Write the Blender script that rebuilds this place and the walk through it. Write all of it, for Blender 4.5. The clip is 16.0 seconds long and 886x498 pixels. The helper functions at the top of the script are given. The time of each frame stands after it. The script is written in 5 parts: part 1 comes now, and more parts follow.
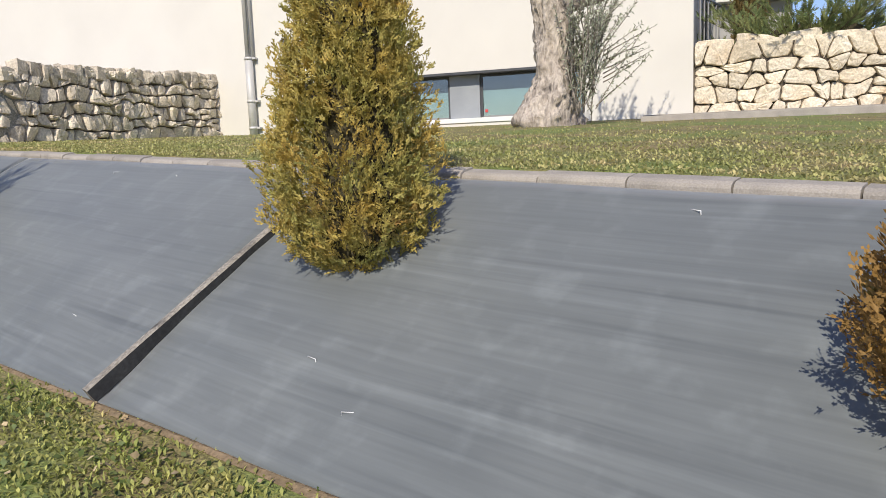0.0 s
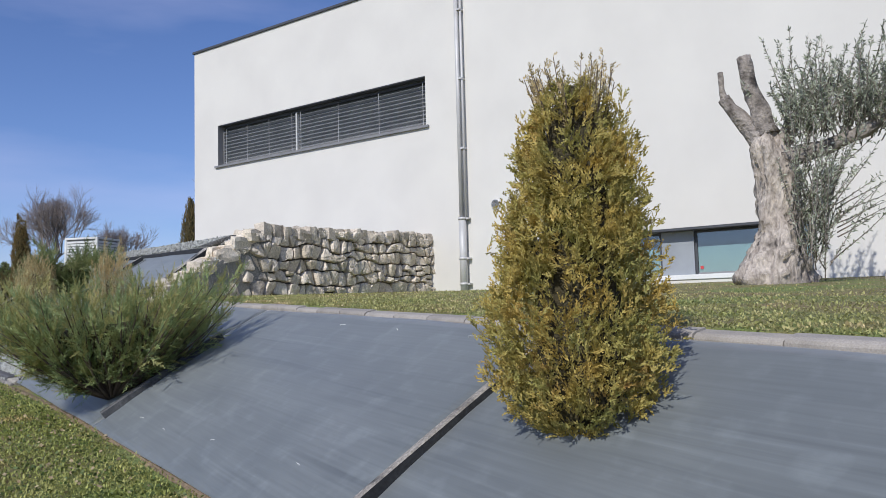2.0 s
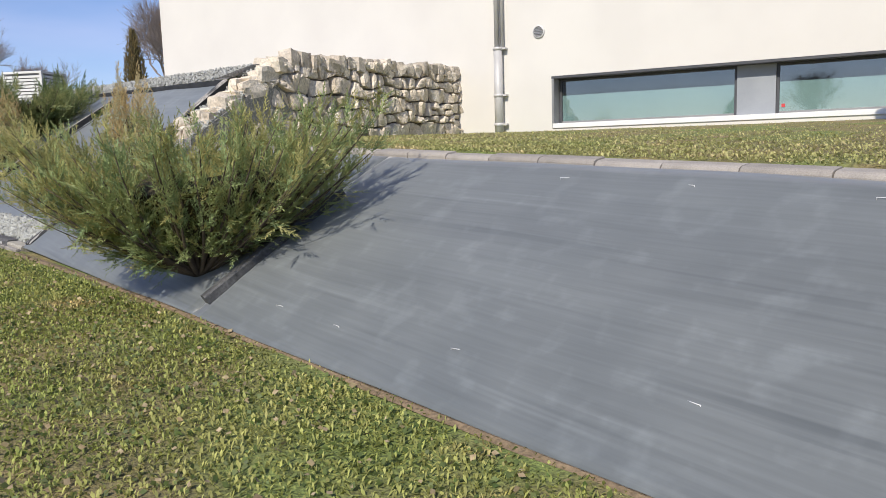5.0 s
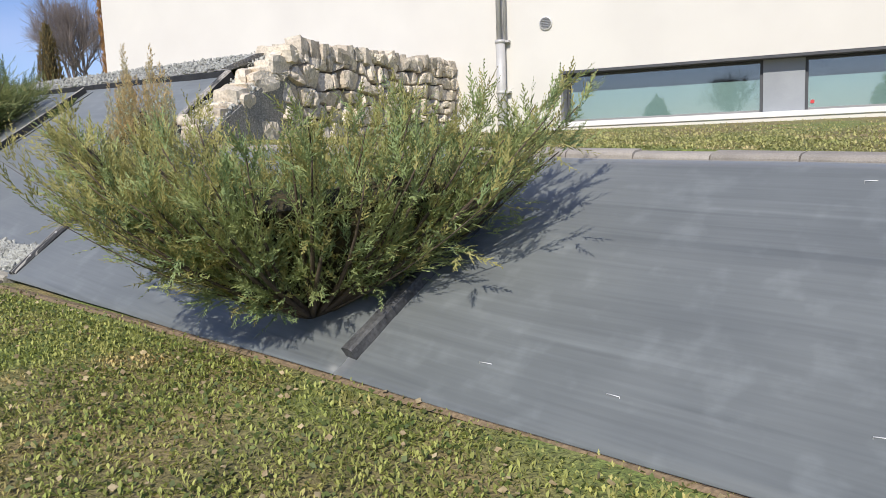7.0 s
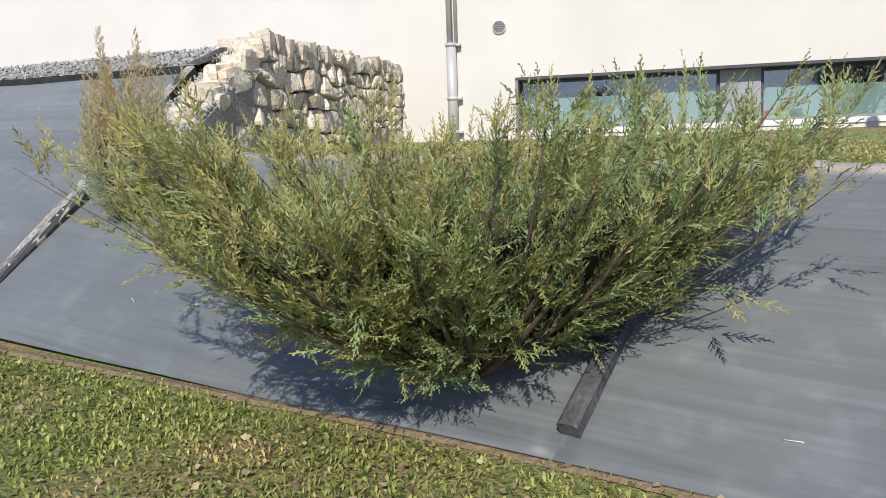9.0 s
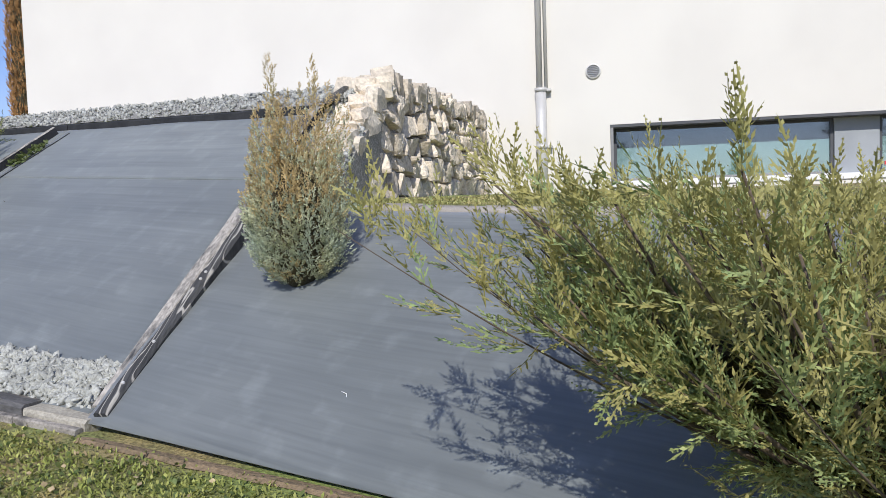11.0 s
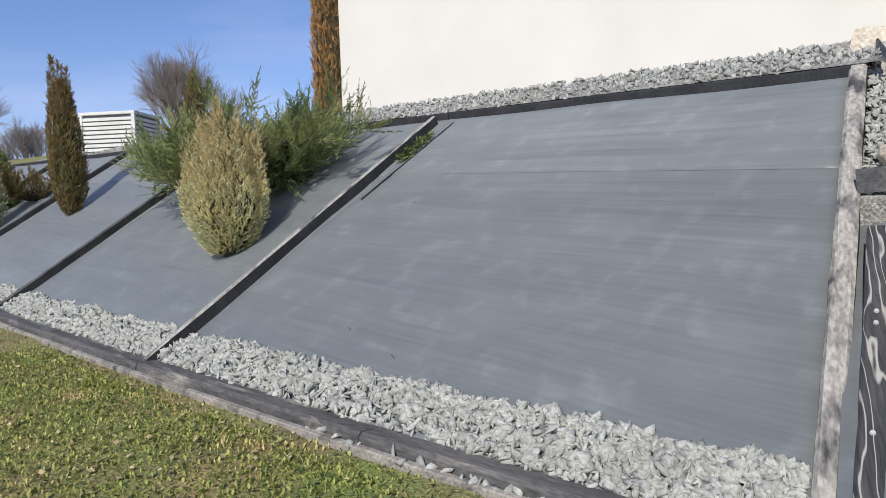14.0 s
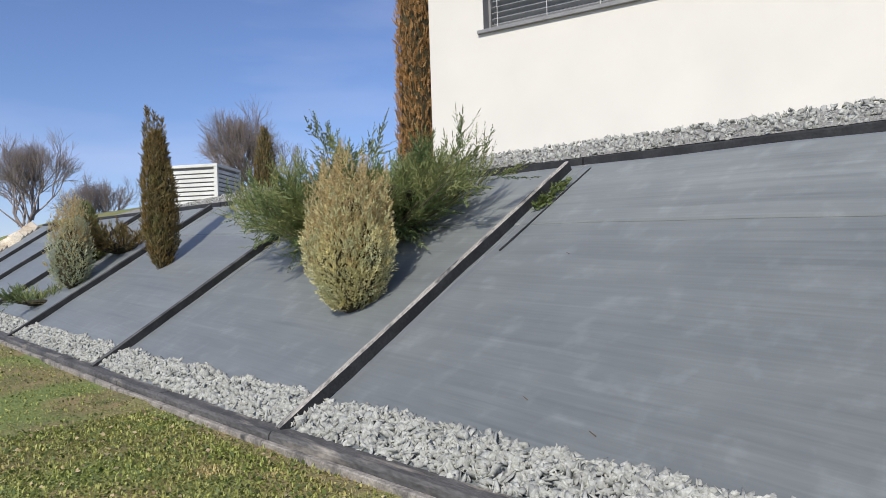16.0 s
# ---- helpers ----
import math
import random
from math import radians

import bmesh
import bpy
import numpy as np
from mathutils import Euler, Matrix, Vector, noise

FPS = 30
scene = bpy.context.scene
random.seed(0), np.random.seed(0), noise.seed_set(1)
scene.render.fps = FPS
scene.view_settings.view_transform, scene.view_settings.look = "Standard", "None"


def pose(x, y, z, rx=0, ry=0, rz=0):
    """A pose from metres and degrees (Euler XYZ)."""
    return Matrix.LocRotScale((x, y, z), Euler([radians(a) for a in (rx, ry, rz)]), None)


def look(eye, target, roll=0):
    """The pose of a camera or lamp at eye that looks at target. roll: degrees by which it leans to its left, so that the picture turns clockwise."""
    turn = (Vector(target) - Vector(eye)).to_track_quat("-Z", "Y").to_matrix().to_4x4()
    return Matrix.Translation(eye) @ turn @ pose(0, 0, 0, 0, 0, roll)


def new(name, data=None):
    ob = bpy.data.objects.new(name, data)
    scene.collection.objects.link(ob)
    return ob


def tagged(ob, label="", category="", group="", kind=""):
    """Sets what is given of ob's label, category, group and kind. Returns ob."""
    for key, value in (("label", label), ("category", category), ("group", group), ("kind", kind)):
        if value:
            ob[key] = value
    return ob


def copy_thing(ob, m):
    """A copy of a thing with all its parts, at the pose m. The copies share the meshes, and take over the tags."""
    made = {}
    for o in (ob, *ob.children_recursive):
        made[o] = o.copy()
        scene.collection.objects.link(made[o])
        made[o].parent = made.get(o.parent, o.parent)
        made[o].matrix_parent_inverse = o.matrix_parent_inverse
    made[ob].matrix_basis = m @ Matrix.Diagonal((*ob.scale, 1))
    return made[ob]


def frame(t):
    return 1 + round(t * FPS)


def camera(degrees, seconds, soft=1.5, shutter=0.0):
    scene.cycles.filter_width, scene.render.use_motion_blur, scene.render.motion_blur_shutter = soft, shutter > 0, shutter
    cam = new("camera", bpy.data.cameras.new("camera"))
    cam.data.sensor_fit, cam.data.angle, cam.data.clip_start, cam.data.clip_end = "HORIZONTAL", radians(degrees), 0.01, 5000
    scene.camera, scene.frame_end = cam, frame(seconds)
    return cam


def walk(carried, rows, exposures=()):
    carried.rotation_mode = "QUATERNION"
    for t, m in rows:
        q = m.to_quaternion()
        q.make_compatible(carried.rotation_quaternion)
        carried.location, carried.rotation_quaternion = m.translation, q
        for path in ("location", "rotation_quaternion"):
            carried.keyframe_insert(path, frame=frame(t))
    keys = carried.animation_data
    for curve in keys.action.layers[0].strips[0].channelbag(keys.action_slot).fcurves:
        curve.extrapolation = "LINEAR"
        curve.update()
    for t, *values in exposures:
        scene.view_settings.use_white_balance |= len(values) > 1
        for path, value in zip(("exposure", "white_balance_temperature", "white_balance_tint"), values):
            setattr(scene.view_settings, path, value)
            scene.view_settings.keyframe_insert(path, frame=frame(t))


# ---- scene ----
cam = camera(60.1, 16.0, soft=0.35)
METRES, EYE, TILT, LEAN, TURN = 13.4, 1.42, 0.0, 0.0, 17.0
ROWS = [
    (0.0, 0.0, 0.0, 0.0, -0.31, -7.71, 2.27),
    (0.5, 0.0, 0.0014, 0.0039, 2.06, -2.62, 2.32),
    (1.0, -0.0006, 0.0017, 0.0052, 2.55, 3.1, 2.3),
    (1.5, -0.0041, 0.0031, 0.0011, 7.02, 4.31, 2.0),
    (2.0, -0.0086, 0.0077, 0.0008, 14.73, 4.4, 1.55),
    (2.5, -0.0261, 0.0173, 0.0003, 16.74, 3.47, 1.86),
    (3.0, -0.0567, 0.0295, -0.0001, 16.34, -2.61, 1.97),
    (5.5, -0.2359, 0.1342, 0.008, 8.32, -7.56, 1.87),
    (6.0, -0.2738, 0.1554, 0.0075, 6.8, -7.56, 1.85),
    (6.5, -0.3099, 0.1757, 0.0064, 4.24, -7.45, 1.99),
    (7.0, -0.3429, 0.1991, 0.0089, 3.0, -7.42, 2.26),
    (7.5, -0.3763, 0.2209, 0.0104, 0.22, -7.46, 2.34),
    (8.0, -0.4086, 0.2406, 0.0108, -5.45, -7.46, 2.46),
    (10.5, -0.5396, 0.3474, 0.0191, -7.79, -5.68, 1.87),
    (11.0, -0.5682, 0.3752, 0.019, -7.56, -3.39, 1.85),
    (11.5, -0.5992, 0.4023, 0.0167, -6.78, -3.16, 1.81),
    (12.0, -0.6297, 0.4333, 0.0206, -3.95, -3.16, 1.98),
    (12.5, -0.6587, 0.4562, 0.02, -2.04, -3.16, 2.0),
    (13.0, -0.6884, 0.478, 0.0204, -0.62, -3.11, 1.88),
    (13.5, -0.7185, 0.5014, 0.022, 3.24, -2.99, 1.99),
    (14.0, -0.7441, 0.5178, 0.0252, 7.43, -2.83, 2.07),
    (14.5, -0.7711, 0.5296, 0.0276, 8.27, -0.4, 1.91),
    (15.0, -0.7911, 0.5365, 0.0267, 8.77, 1.4, 1.85),
    (15.5, -0.8042, 0.5476, 0.0264, 10.55, 1.4, 1.86),
    (16.0, -0.8125, 0.5573, 0.0256, 11.08, 1.42, 1.92),
]
walk(cam, [(t, pose(0, 0, EYE, TILT, LEAN, TURN) @ pose(METRES * x, METRES * y, METRES * z, 90 + pitch, roll, yaw)) for t, x, y, z, yaw, pitch, roll in ROWS],
     [(0.0, 0.13, 7000, 10), (0.5, 0.03, 6900, 10), (1.0, -0.07, 6600, 10), (2.0, -0.18, 6150, 10), (2.5, -0.12, 6050, 10), (3.0, 0.0, 6250, 10), (5.5, 0.12, 6800, 10), (8.0, 0.14, 6650, 9), (10.5, 0.14, 6650, 10), (11.0, 0.10, 6350, 10), (13.0, 0.08, 6550, 9), (16.0, 0.04, 6700, 8)])

# ---- daylight: clear winter sky, sun high behind the walker ----
SUN_TO = Vector((0.05, -1.0, 0.80)).normalized()
world = bpy.data.worlds.new("world")
scene.world = world
world.use_nodes = True
wn, wl = world.node_tree.nodes, world.node_tree.links
wn.clear()
sky = wn.new("ShaderNodeTexSky")
sky.sky_type = "NISHITA"
sky.sun_disc = False
sky.sun_elevation = math.asin(SUN_TO.z)
sky.sun_rotation = math.atan2(SUN_TO.x, SUN_TO.y)
sky.air_density, sky.dust_density, sky.ozone_density = 1.0, 0.25, 6.0
bg = wn.new("ShaderNodeBackground")
bg.inputs["Strength"].default_value = 0.11
out = wn.new("ShaderNodeOutputWorld")
# thin high cloud
w_tc, w_map, w_no, w_mr, w_mx = (wn.new("ShaderNode" + k) for k in ("TexCoord", "Mapping", "TexNoise", "MapRange", "Mix"))
w_map.inputs["Scale"].default_value = (1.2, 1.2, 5.0)
w_no.inputs["Scale"].default_value, w_no.inputs["Detail"].default_value = 1.6, 6.0
w_mr.inputs[1].default_value, w_mr.inputs[2].default_value, w_mr.inputs[4].default_value = 0.45, 0.80, 0.35
w_mx.data_type = "RGBA"
w_mx.inputs[7].default_value = (6.5, 7.0, 8.2, 1)
wl.new(w_tc.outputs["Generated"], w_map.inputs["Vector"])
wl.new(w_map.outputs[0], w_no.inputs["Vector"])
wl.new(w_no.outputs[0], w_mr.inputs[0])
wl.new(w_mr.outputs[0], w_mx.inputs[0])
wl.new(sky.outputs[0], w_mx.inputs[6])
w_tint = wn.new("ShaderNodeMix")
w_tint.data_type, w_tint.blend_type = "RGBA", "MULTIPLY"
w_tint.inputs[0].default_value = 1.0
w_tint.inputs[7].default_value = (1.08, 1.0, 1.17, 1)
wl.new(w_mx.outputs[2], w_tint.inputs[6])
wl.new(w_tint.outputs[2], bg.inputs["Color"])
wl.new(bg.outputs[0], out.inputs["Surface"])
sun_data = bpy.data.lights.new("sun", "SUN")
sun_data.energy, sun_data.angle, sun_data.color = 4.0, radians(0.53), (1.0, 0.95, 0.87)
sun = new("sun", sun_data)
sun.matrix_basis = look(SUN_TO * 60, (0, 0, 0))


# ---- materials ----
def mat(name, c1, c2, scale=6.0, rough=0.8, bump=0.2, fine=60.0, metallic=0.0, stretch=(1, 1, 1), turn=0.0,
        c3=None, patch=1.5, cover=0.5, dist=0.01, island=0.0, objrand=0.0, translucent=0.0, contrast=0.25):
    m = bpy.data.materials.new(name)
    m.use_nodes = True
    nt = m.node_tree
    n, l = nt.nodes, nt.links
    b = n["Principled BSDF"]
    b.inputs["Roughness"].default_value = rough
    b.inputs["Metallic"].default_value = metallic
    tc = n.new("ShaderNodeTexCoord")
    rot = n.new("ShaderNodeMapping")
    rot.vector_type = "POINT"
    rot.inputs["Rotation"].default_value = (0, 0, turn)
    sc = n.new("ShaderNodeMapping")
    sc.inputs["Scale"].default_value = stretch
    l.new(tc.outputs["Object"], rot.inputs["Vector"])
    l.new(rot.outputs[0], sc.inputs["Vector"])

    def noise_node(s, detail=4.0):
        t = n.new("ShaderNodeTexNoise")
        t.inputs["Scale"].default_value = s
        t.inputs["Detail"].default_value = detail
        l.new(sc.outputs[0], t.inputs["Vector"])
        return t

    def mixer(fac, a, bcol, blend="MIX"):
        x = n.new("ShaderNodeMix")
        x.data_type, x.blend_type = "RGBA", blend
        for sock, val in ((x.inputs[0], fac), (x.inputs[6], a), (x.inputs[7], bcol)):
            if hasattr(val, "is_linked"):
                l.new(val, sock)
            else:
                sock.default_value = val if isinstance(val, float) else (*val, 1.0)
        return x.outputs[2]

    def ramp(val, lo, hi):
        r = n.new("ShaderNodeMapRange")
        r.inputs[1].default_value, r.inputs[2].default_value = lo, hi
        l.new(val, r.inputs[0])
        return r.outputs[0]

    big, small = noise_node(scale), noise_node(fine, 6.0)
    col = mixer(ramp(big.outputs[0], 0.35, 0.65), c1, c2)
    if c3:
        pt = noise_node(patch, 5.0)
        col = mixer(ramp(pt.outputs[0], 1.0 - cover - 0.06, 1.0 - cover + 0.10), col, c3)
    grey = mixer(ramp(small.outputs[0], 0.3, 0.7), (1 - contrast,) * 3, (1 + contrast,) * 3)
    col = mixer(1.0, col, grey, "MULTIPLY")
    if island or objrand:
        g = n.new("ShaderNodeNewGeometry") if island else n.new("ShaderNodeObjectInfo")
        k = island or objrand
        v = mixer(g.outputs["Random Per Island"] if island else g.outputs["Random"], (1 - k,) * 3, (1 + k,) * 3)
        col = mixer(1.0, col, v, "MULTIPLY")
    l.new(col, b.inputs["Base Color"])
    if bump:
        bn = n.new("ShaderNodeBump")
        bn.inputs["Strength"].default_value, bn.inputs["Distance"].default_value = bump, dist
        l.new(small.outputs[0], bn.inputs["Height"])
        l.new(bn.outputs[0], b.inputs["Normal"])
    if translucent:
        tr = n.new("ShaderNodeBsdfTranslucent")
        l.new(col, tr.inputs["Color"])
        mx = n.new("ShaderNodeMixShader")
        mx.inputs[0].default_value = translucent
        l.new(b.outputs[0], mx.inputs[1])
        l.new(tr.outputs[0], mx.inputs[2])
        l.new(mx.outputs[0], n["Material Output"].inputs["Surface"])
    return m


BED = math.atan2(0.403, -0.915)
M_PLASTER = mat("plaster", (0.69, 0.665, 0.61), (0.65, 0.625, 0.575), 0.8, 0.9, 0.25, 220, dist=0.002, contrast=0.035)
M_SHEET = mat("woven_sheet", (0.131, 0.144, 0.144), (0.147, 0.161, 0.160), 1.6, 0.5, 0.12, 14, stretch=(0.11, 3.6, 1), turn=-BED,
              c3=(0.116, 0.130, 0.127), patch=1.3, cover=0.28, dist=0.004, contrast=0.09)


def dusty(m):
    """Cloudy pale dust spots over the sheet, besides its long streaks."""
    n, l = m.node_tree.nodes, m.node_tree.links
    b = n["Principled BSDF"]
    old = b.inputs["Base Color"].links[0].from_socket
    tc = n.new("ShaderNodeTexCoord")
    for scale, lo, hi, col in ((1.7, 0.40, 0.72, (1.17, 1.16, 1.15)), (5.2, 0.54, 0.72, (1.26, 1.26, 1.26)), (0.55, 0.38, 0.62, (0.92, 0.93, 0.94))):
        t = n.new("ShaderNodeTexNoise")
        t.inputs["Scale"].default_value, t.inputs["Detail"].default_value = scale, 5.0
        l.new(tc.outputs["Object"], t.inputs["Vector"])
        r = n.new("ShaderNodeMapRange")
        r.inputs[1].default_value, r.inputs[2].default_value = lo, hi
        l.new(t.outputs[0], r.inputs[0])
        x = n.new("ShaderNodeMix")
        x.data_type, x.blend_type = "RGBA", "MULTIPLY"
        x.inputs[7].default_value = (*col, 1)
        l.new(r.outputs[0], x.inputs[0])
        l.new(old, x.inputs[6])
        old = x.outputs[2]
    l.new(old, b.inputs["Base Color"])


M_SHEET_UP = mat("newer_woven_sheet", (0.160, 0.175, 0.172), (0.176, 0.192, 0.188), 1.6, 0.5, 0.12, 14, stretch=(0.11, 3.6, 1), turn=-BED,
                 c3=(0.140, 0.155, 0.153), patch=1.3, cover=0.28, dist=0.004, contrast=0.09)


def streaked(m):
    """Thin dark scuff lines along the sheet's weave, in loose groups."""
    n, l = m.node_tree.nodes, m.node_tree.links
    b = n["Principled BSDF"]
    old = b.inputs["Base Color"].links[0].from_socket
    tc, rot = n.new("ShaderNodeTexCoord"), n.new("ShaderNodeMapping")
    rot.inputs["Rotation"].default_value = (0, 0, -BED)
    l.new(tc.outputs["Object"], rot.inputs["Vector"])

    def field(stretch, scale, lo, hi, detail=3.0):
        sc, t, r = n.new("ShaderNodeMapping"), n.new("ShaderNodeTexNoise"), n.new("ShaderNodeMapRange")
        sc.inputs["Scale"].default_value = stretch
        t.inputs["Scale"].default_value, t.inputs["Detail"].default_value = scale, detail
        r.inputs[1].default_value, r.inputs[2].default_value = lo, hi
        l.new(rot.outputs[0], sc.inputs["Vector"])
        l.new(sc.outputs[0], t.inputs["Vector"])
        l.new(t.outputs[0], r.inputs[0])
        return r.outputs[0]
    for line, group, col in ((((.10, 7.0, 1), 2.6, .53, .66), ((.22, 1.3, 1), 1.1, .44, .62), (.79, .80, .81)),
                             (((.16, 13.0, 1), 2.2, .50, .68), ((.30, .9, 1), .9, .40, .60), (.94, .94, .945)),
                             (((.07, 5.0, 1), 3.1, .56, .70), ((.20, 1.0, 1), 1.4, .42, .60), (1.20, 1.20, 1.20))):
        both = n.new("ShaderNodeMath")
        both.operation = "MULTIPLY"
        l.new(field(*line), both.inputs[0])
        l.new(field(*group), both.inputs[1])
        x = n.new("ShaderNodeMix")
        x.data_type, x.blend_type = "RGBA", "MULTIPLY"
        x.inputs[7].default_value = (*col, 1)
        l.new(both.outputs[0], x.inputs[0])
        l.new(old, x.inputs[6])
        old = x.outputs[2]
    l.new(old, b.inputs["Base Color"])


for m in (M_SHEET, M_SHEET_UP):
    m.node_tree.nodes["Principled BSDF"].inputs["Sheen Weight"].default_value = 0.36
    dusty(m)
    streaked(m)
M_KERB = mat("concrete_kerb", (0.30, 0.275, 0.245), (0.38, 0.345, 0.305), 5, 0.9, 0.35, 120, objrand=0.12, contrast=0.15)
M_TIMBER = mat("dark_timber", (0.045, 0.047, 0.05), (0.10, 0.10, 0.10), 5, 0.75, 0.6, 45, stretch=(1, 1, 1),
               c3=(0.22, 0.20, 0.175), patch=7.0, cover=0.24, contrast=0.35)
M_BEAM = mat("black_timber", (0.016, 0.017, 0.019), (0.032, 0.033, 0.035), 5, 0.8, 0.5, 45, c3=(0.065, 0.062, 0.06), patch=7.0, cover=0.16, contrast=0.3)
M_WORN = mat("weathered_timber", (0.22, 0.20, 0.175), (0.34, 0.31, 0.27), 7, 0.85, 0.6, 60,
             c3=(0.07, 0.068, 0.065), patch=6.0, cover=0.40, contrast=0.35)
M_PALE = mat("pale_timber", (0.30, 0.275, 0.225), (0.42, 0.39, 0.32), 7, 0.85, 0.5, 60, contrast=0.25)
M_LIME = mat("limestone", (0.58, 0.50, 0.39), (0.67, 0.60, 0.49), 3.0, 0.9, 0.7, 30, c3=(0.40, 0.33, 0.25), patch=2.5, cover=0.24,
             dist=0.02, objrand=0.16)
# capping stones, a tone darker than the wall stones
M_LIME_CAP = mat("darker_limestone", (0.46, 0.40, 0.32), (0.57, 0.51, 0.42), 3.0, 0.9, 0.8, 30, c3=(0.33, 0.28, 0.22), patch=2.5, cover=0.32, dist=0.02, objrand=0.2)
M_LIME_PALE = mat("pale_limestone", (0.62, 0.53, 0.40), (0.70, 0.63, 0.51), 2.2, 0.9, 0.5, 26, c3=(0.52, 0.38, 0.24), patch=1.8, cover=0.36,
                  dist=0.015, objrand=0.14)
M_MORTAR = mat("dark_joint", (0.10, 0.085, 0.065), (0.15, 0.125, 0.10), 8, 0.95, 0.4, 50)
M_GRAVEL = mat("grey_gravel", (0.335, 0.340, 0.312), (0.405, 0.410, 0.378), 4, 0.9, 0.3, 70, island=0.20, c3=(0.42, 0.40, 0.345), patch=9, cover=0.25)
M_GRIT = mat("stone_grit", (0.20, 0.195, 0.175), (0.30, 0.29, 0.265), 22, 0.95, 1.0, 60, c3=(0.38, 0.37, 0.34), patch=30, cover=0.45, dist=0.02, contrast=0.4)
M_SOIL = mat("lawn_soil", (0.173, 0.158, 0.065), (0.274, 0.212, 0.098), 2.5, 0.95, 0.8, 45, c3=(0.173, 0.216, 0.058), patch=0.9, cover=0.5,
             dist=0.03, contrast=0.45)
M_GRASS = mat("grass_blades", (0.31, 0.352, 0.089), (0.425, 0.415, 0.133), 1.6, 0.7, 0.0, 30, c3=(0.606, 0.465, 0.212), patch=2.2, cover=0.36,
              island=0.38, translucent=0.3)
M_EARTH = mat("bare_earth", (0.19, 0.14, 0.08), (0.25, 0.18, 0.11), 6, 0.95, 0.8, 40, dist=0.02, contrast=0.3)
M_THUJA = mat("golden_thuja", (0.58, 0.425, 0.115), (0.35, 0.335, 0.10), 5.0, 0.65, 0.0, 40, c3=(0.52, 0.32, 0.10), patch=4.0, cover=0.34,
              island=0.22, translucent=0.30)
M_THUJA_B = mat("bronze_thuja", (0.377, 0.217, 0.058), (0.246, 0.145, 0.051), 5.0, 0.65, 0.0, 40, c3=(0.290, 0.246, 0.065), patch=4.0, cover=0.35,
                island=0.22, translucent=0.30)
M_JUNIPER = mat("juniper_green", (0.24, 0.325, 0.14), (0.36, 0.40, 0.15), 2.8, 0.65, 0.0, 30, c3=(0.43, 0.40, 0.17), patch=3.0, cover=0.25,
                island=0.16, translucent=0.28)
M_JUNIPER_D = mat("dark_juniper", (0.143, 0.206, 0.079), (0.259, 0.278, 0.101), 2.8, 0.65, 0.0, 30, island=0.18, translucent=0.28)
M_BLUE = mat("blue_cypress", (0.47, 0.53, 0.40), (0.58, 0.58, 0.37), 4.5, 0.65, 0.0, 30, c3=(0.699, 0.500, 0.230), patch=3.4, cover=0.16,
             island=0.18, translucent=0.38)
M_STRAW = mat("straw_cypress", (0.76, 0.69, 0.37), (0.62, 0.62, 0.38), 4.5, 0.65, 0.0, 30, c3=(0.720, 0.515, 0.199), patch=3.0, cover=0.14,
              island=0.18, translucent=0.38)
M_BROWN = mat("brown_cypress", (0.253, 0.171, 0.061), (0.188, 0.155, 0.057), 4.5, 0.65, 0.0, 30, c3=(0.163, 0.179, 0.065), patch=3.0, cover=0.35,
              island=0.2, translucent=0.38)
M_RUST = mat("rusty_cypress", (0.45, 0.245, 0.085), (0.34, 0.19, 0.07), 3.0, 0.7, 0.0, 30, c3=(0.175, 0.112, 0.037), patch=2.5, cover=0.35,
             island=0.2, translucent=0.2)
M_TIP = mat("rusty_tips", (0.62, 0.47, 0.23), (0.52, 0.42, 0.22), 4.5, 0.65, 0.0, 30, c3=(0.46, 0.41, 0.23), patch=3.5, cover=0.40,
            island=0.18, translucent=0.38)
M_TWIG = mat("twig_bark", (0.085, 0.062, 0.042), (0.13, 0.10, 0.07), 8, 0.9, 0.4, 60)
# crown filler: the shade between the sprays is put into this dark colour
M_INNER = mat("crown_shade_filler", (0.049, 0.042, 0.021), (0.077, 0.063, 0.028), 14, 0.95, 0.9, 40, dist=0.05)
M_BARE = mat("bare_twigs", (0.215, 0.180, 0.168), (0.290, 0.245, 0.230), 2, 0.9, 0.2, 20)
M_GRASS_UP = mat("dry_grass_blades", (0.36, 0.37, 0.13), (0.47, 0.44, 0.18), 1.6, 0.7, 0.0, 30, c3=(0.62, 0.50, 0.26), patch=2.2, cover=0.42, island=0.25, translucent=0.3)
M_OLIVE_LIMB = mat("olive_limb", (0.37, 0.325, 0.28), (0.24, 0.21, 0.18), 5, 0.95, 1.0, 22, c3=(0.075, 0.062, 0.052), patch=4.5, cover=0.40, dist=0.05)
M_OLIVE_BARK = mat("olive_bark", (0.52, 0.455, 0.385), (0.37, 0.315, 0.265), 5, 0.95, 1.0, 22, c3=(0.10, 0.082, 0.07), patch=4.5, cover=0.34,
                   dist=0.05, stretch=(1, 1, 0.45), contrast=0.4)
M_OLIVE = mat("olive_leaves", (0.36, 0.39, 0.28), (0.50, 0.52, 0.41), 4, 0.5, 0.0, 30, c3=(0.106, 0.131, 0.056), patch=5, cover=0.4,
              island=0.45, translucent=0.38)
M_MIXED = mat("mottled_timber", (0.05, 0.052, 0.054), (0.16, 0.155, 0.145), 9, 0.8, 0.7, 60, stretch=(1, .35, .35), c3=(0.36, 0.335, 0.30), patch=9, cover=0.60, contrast=0.4)
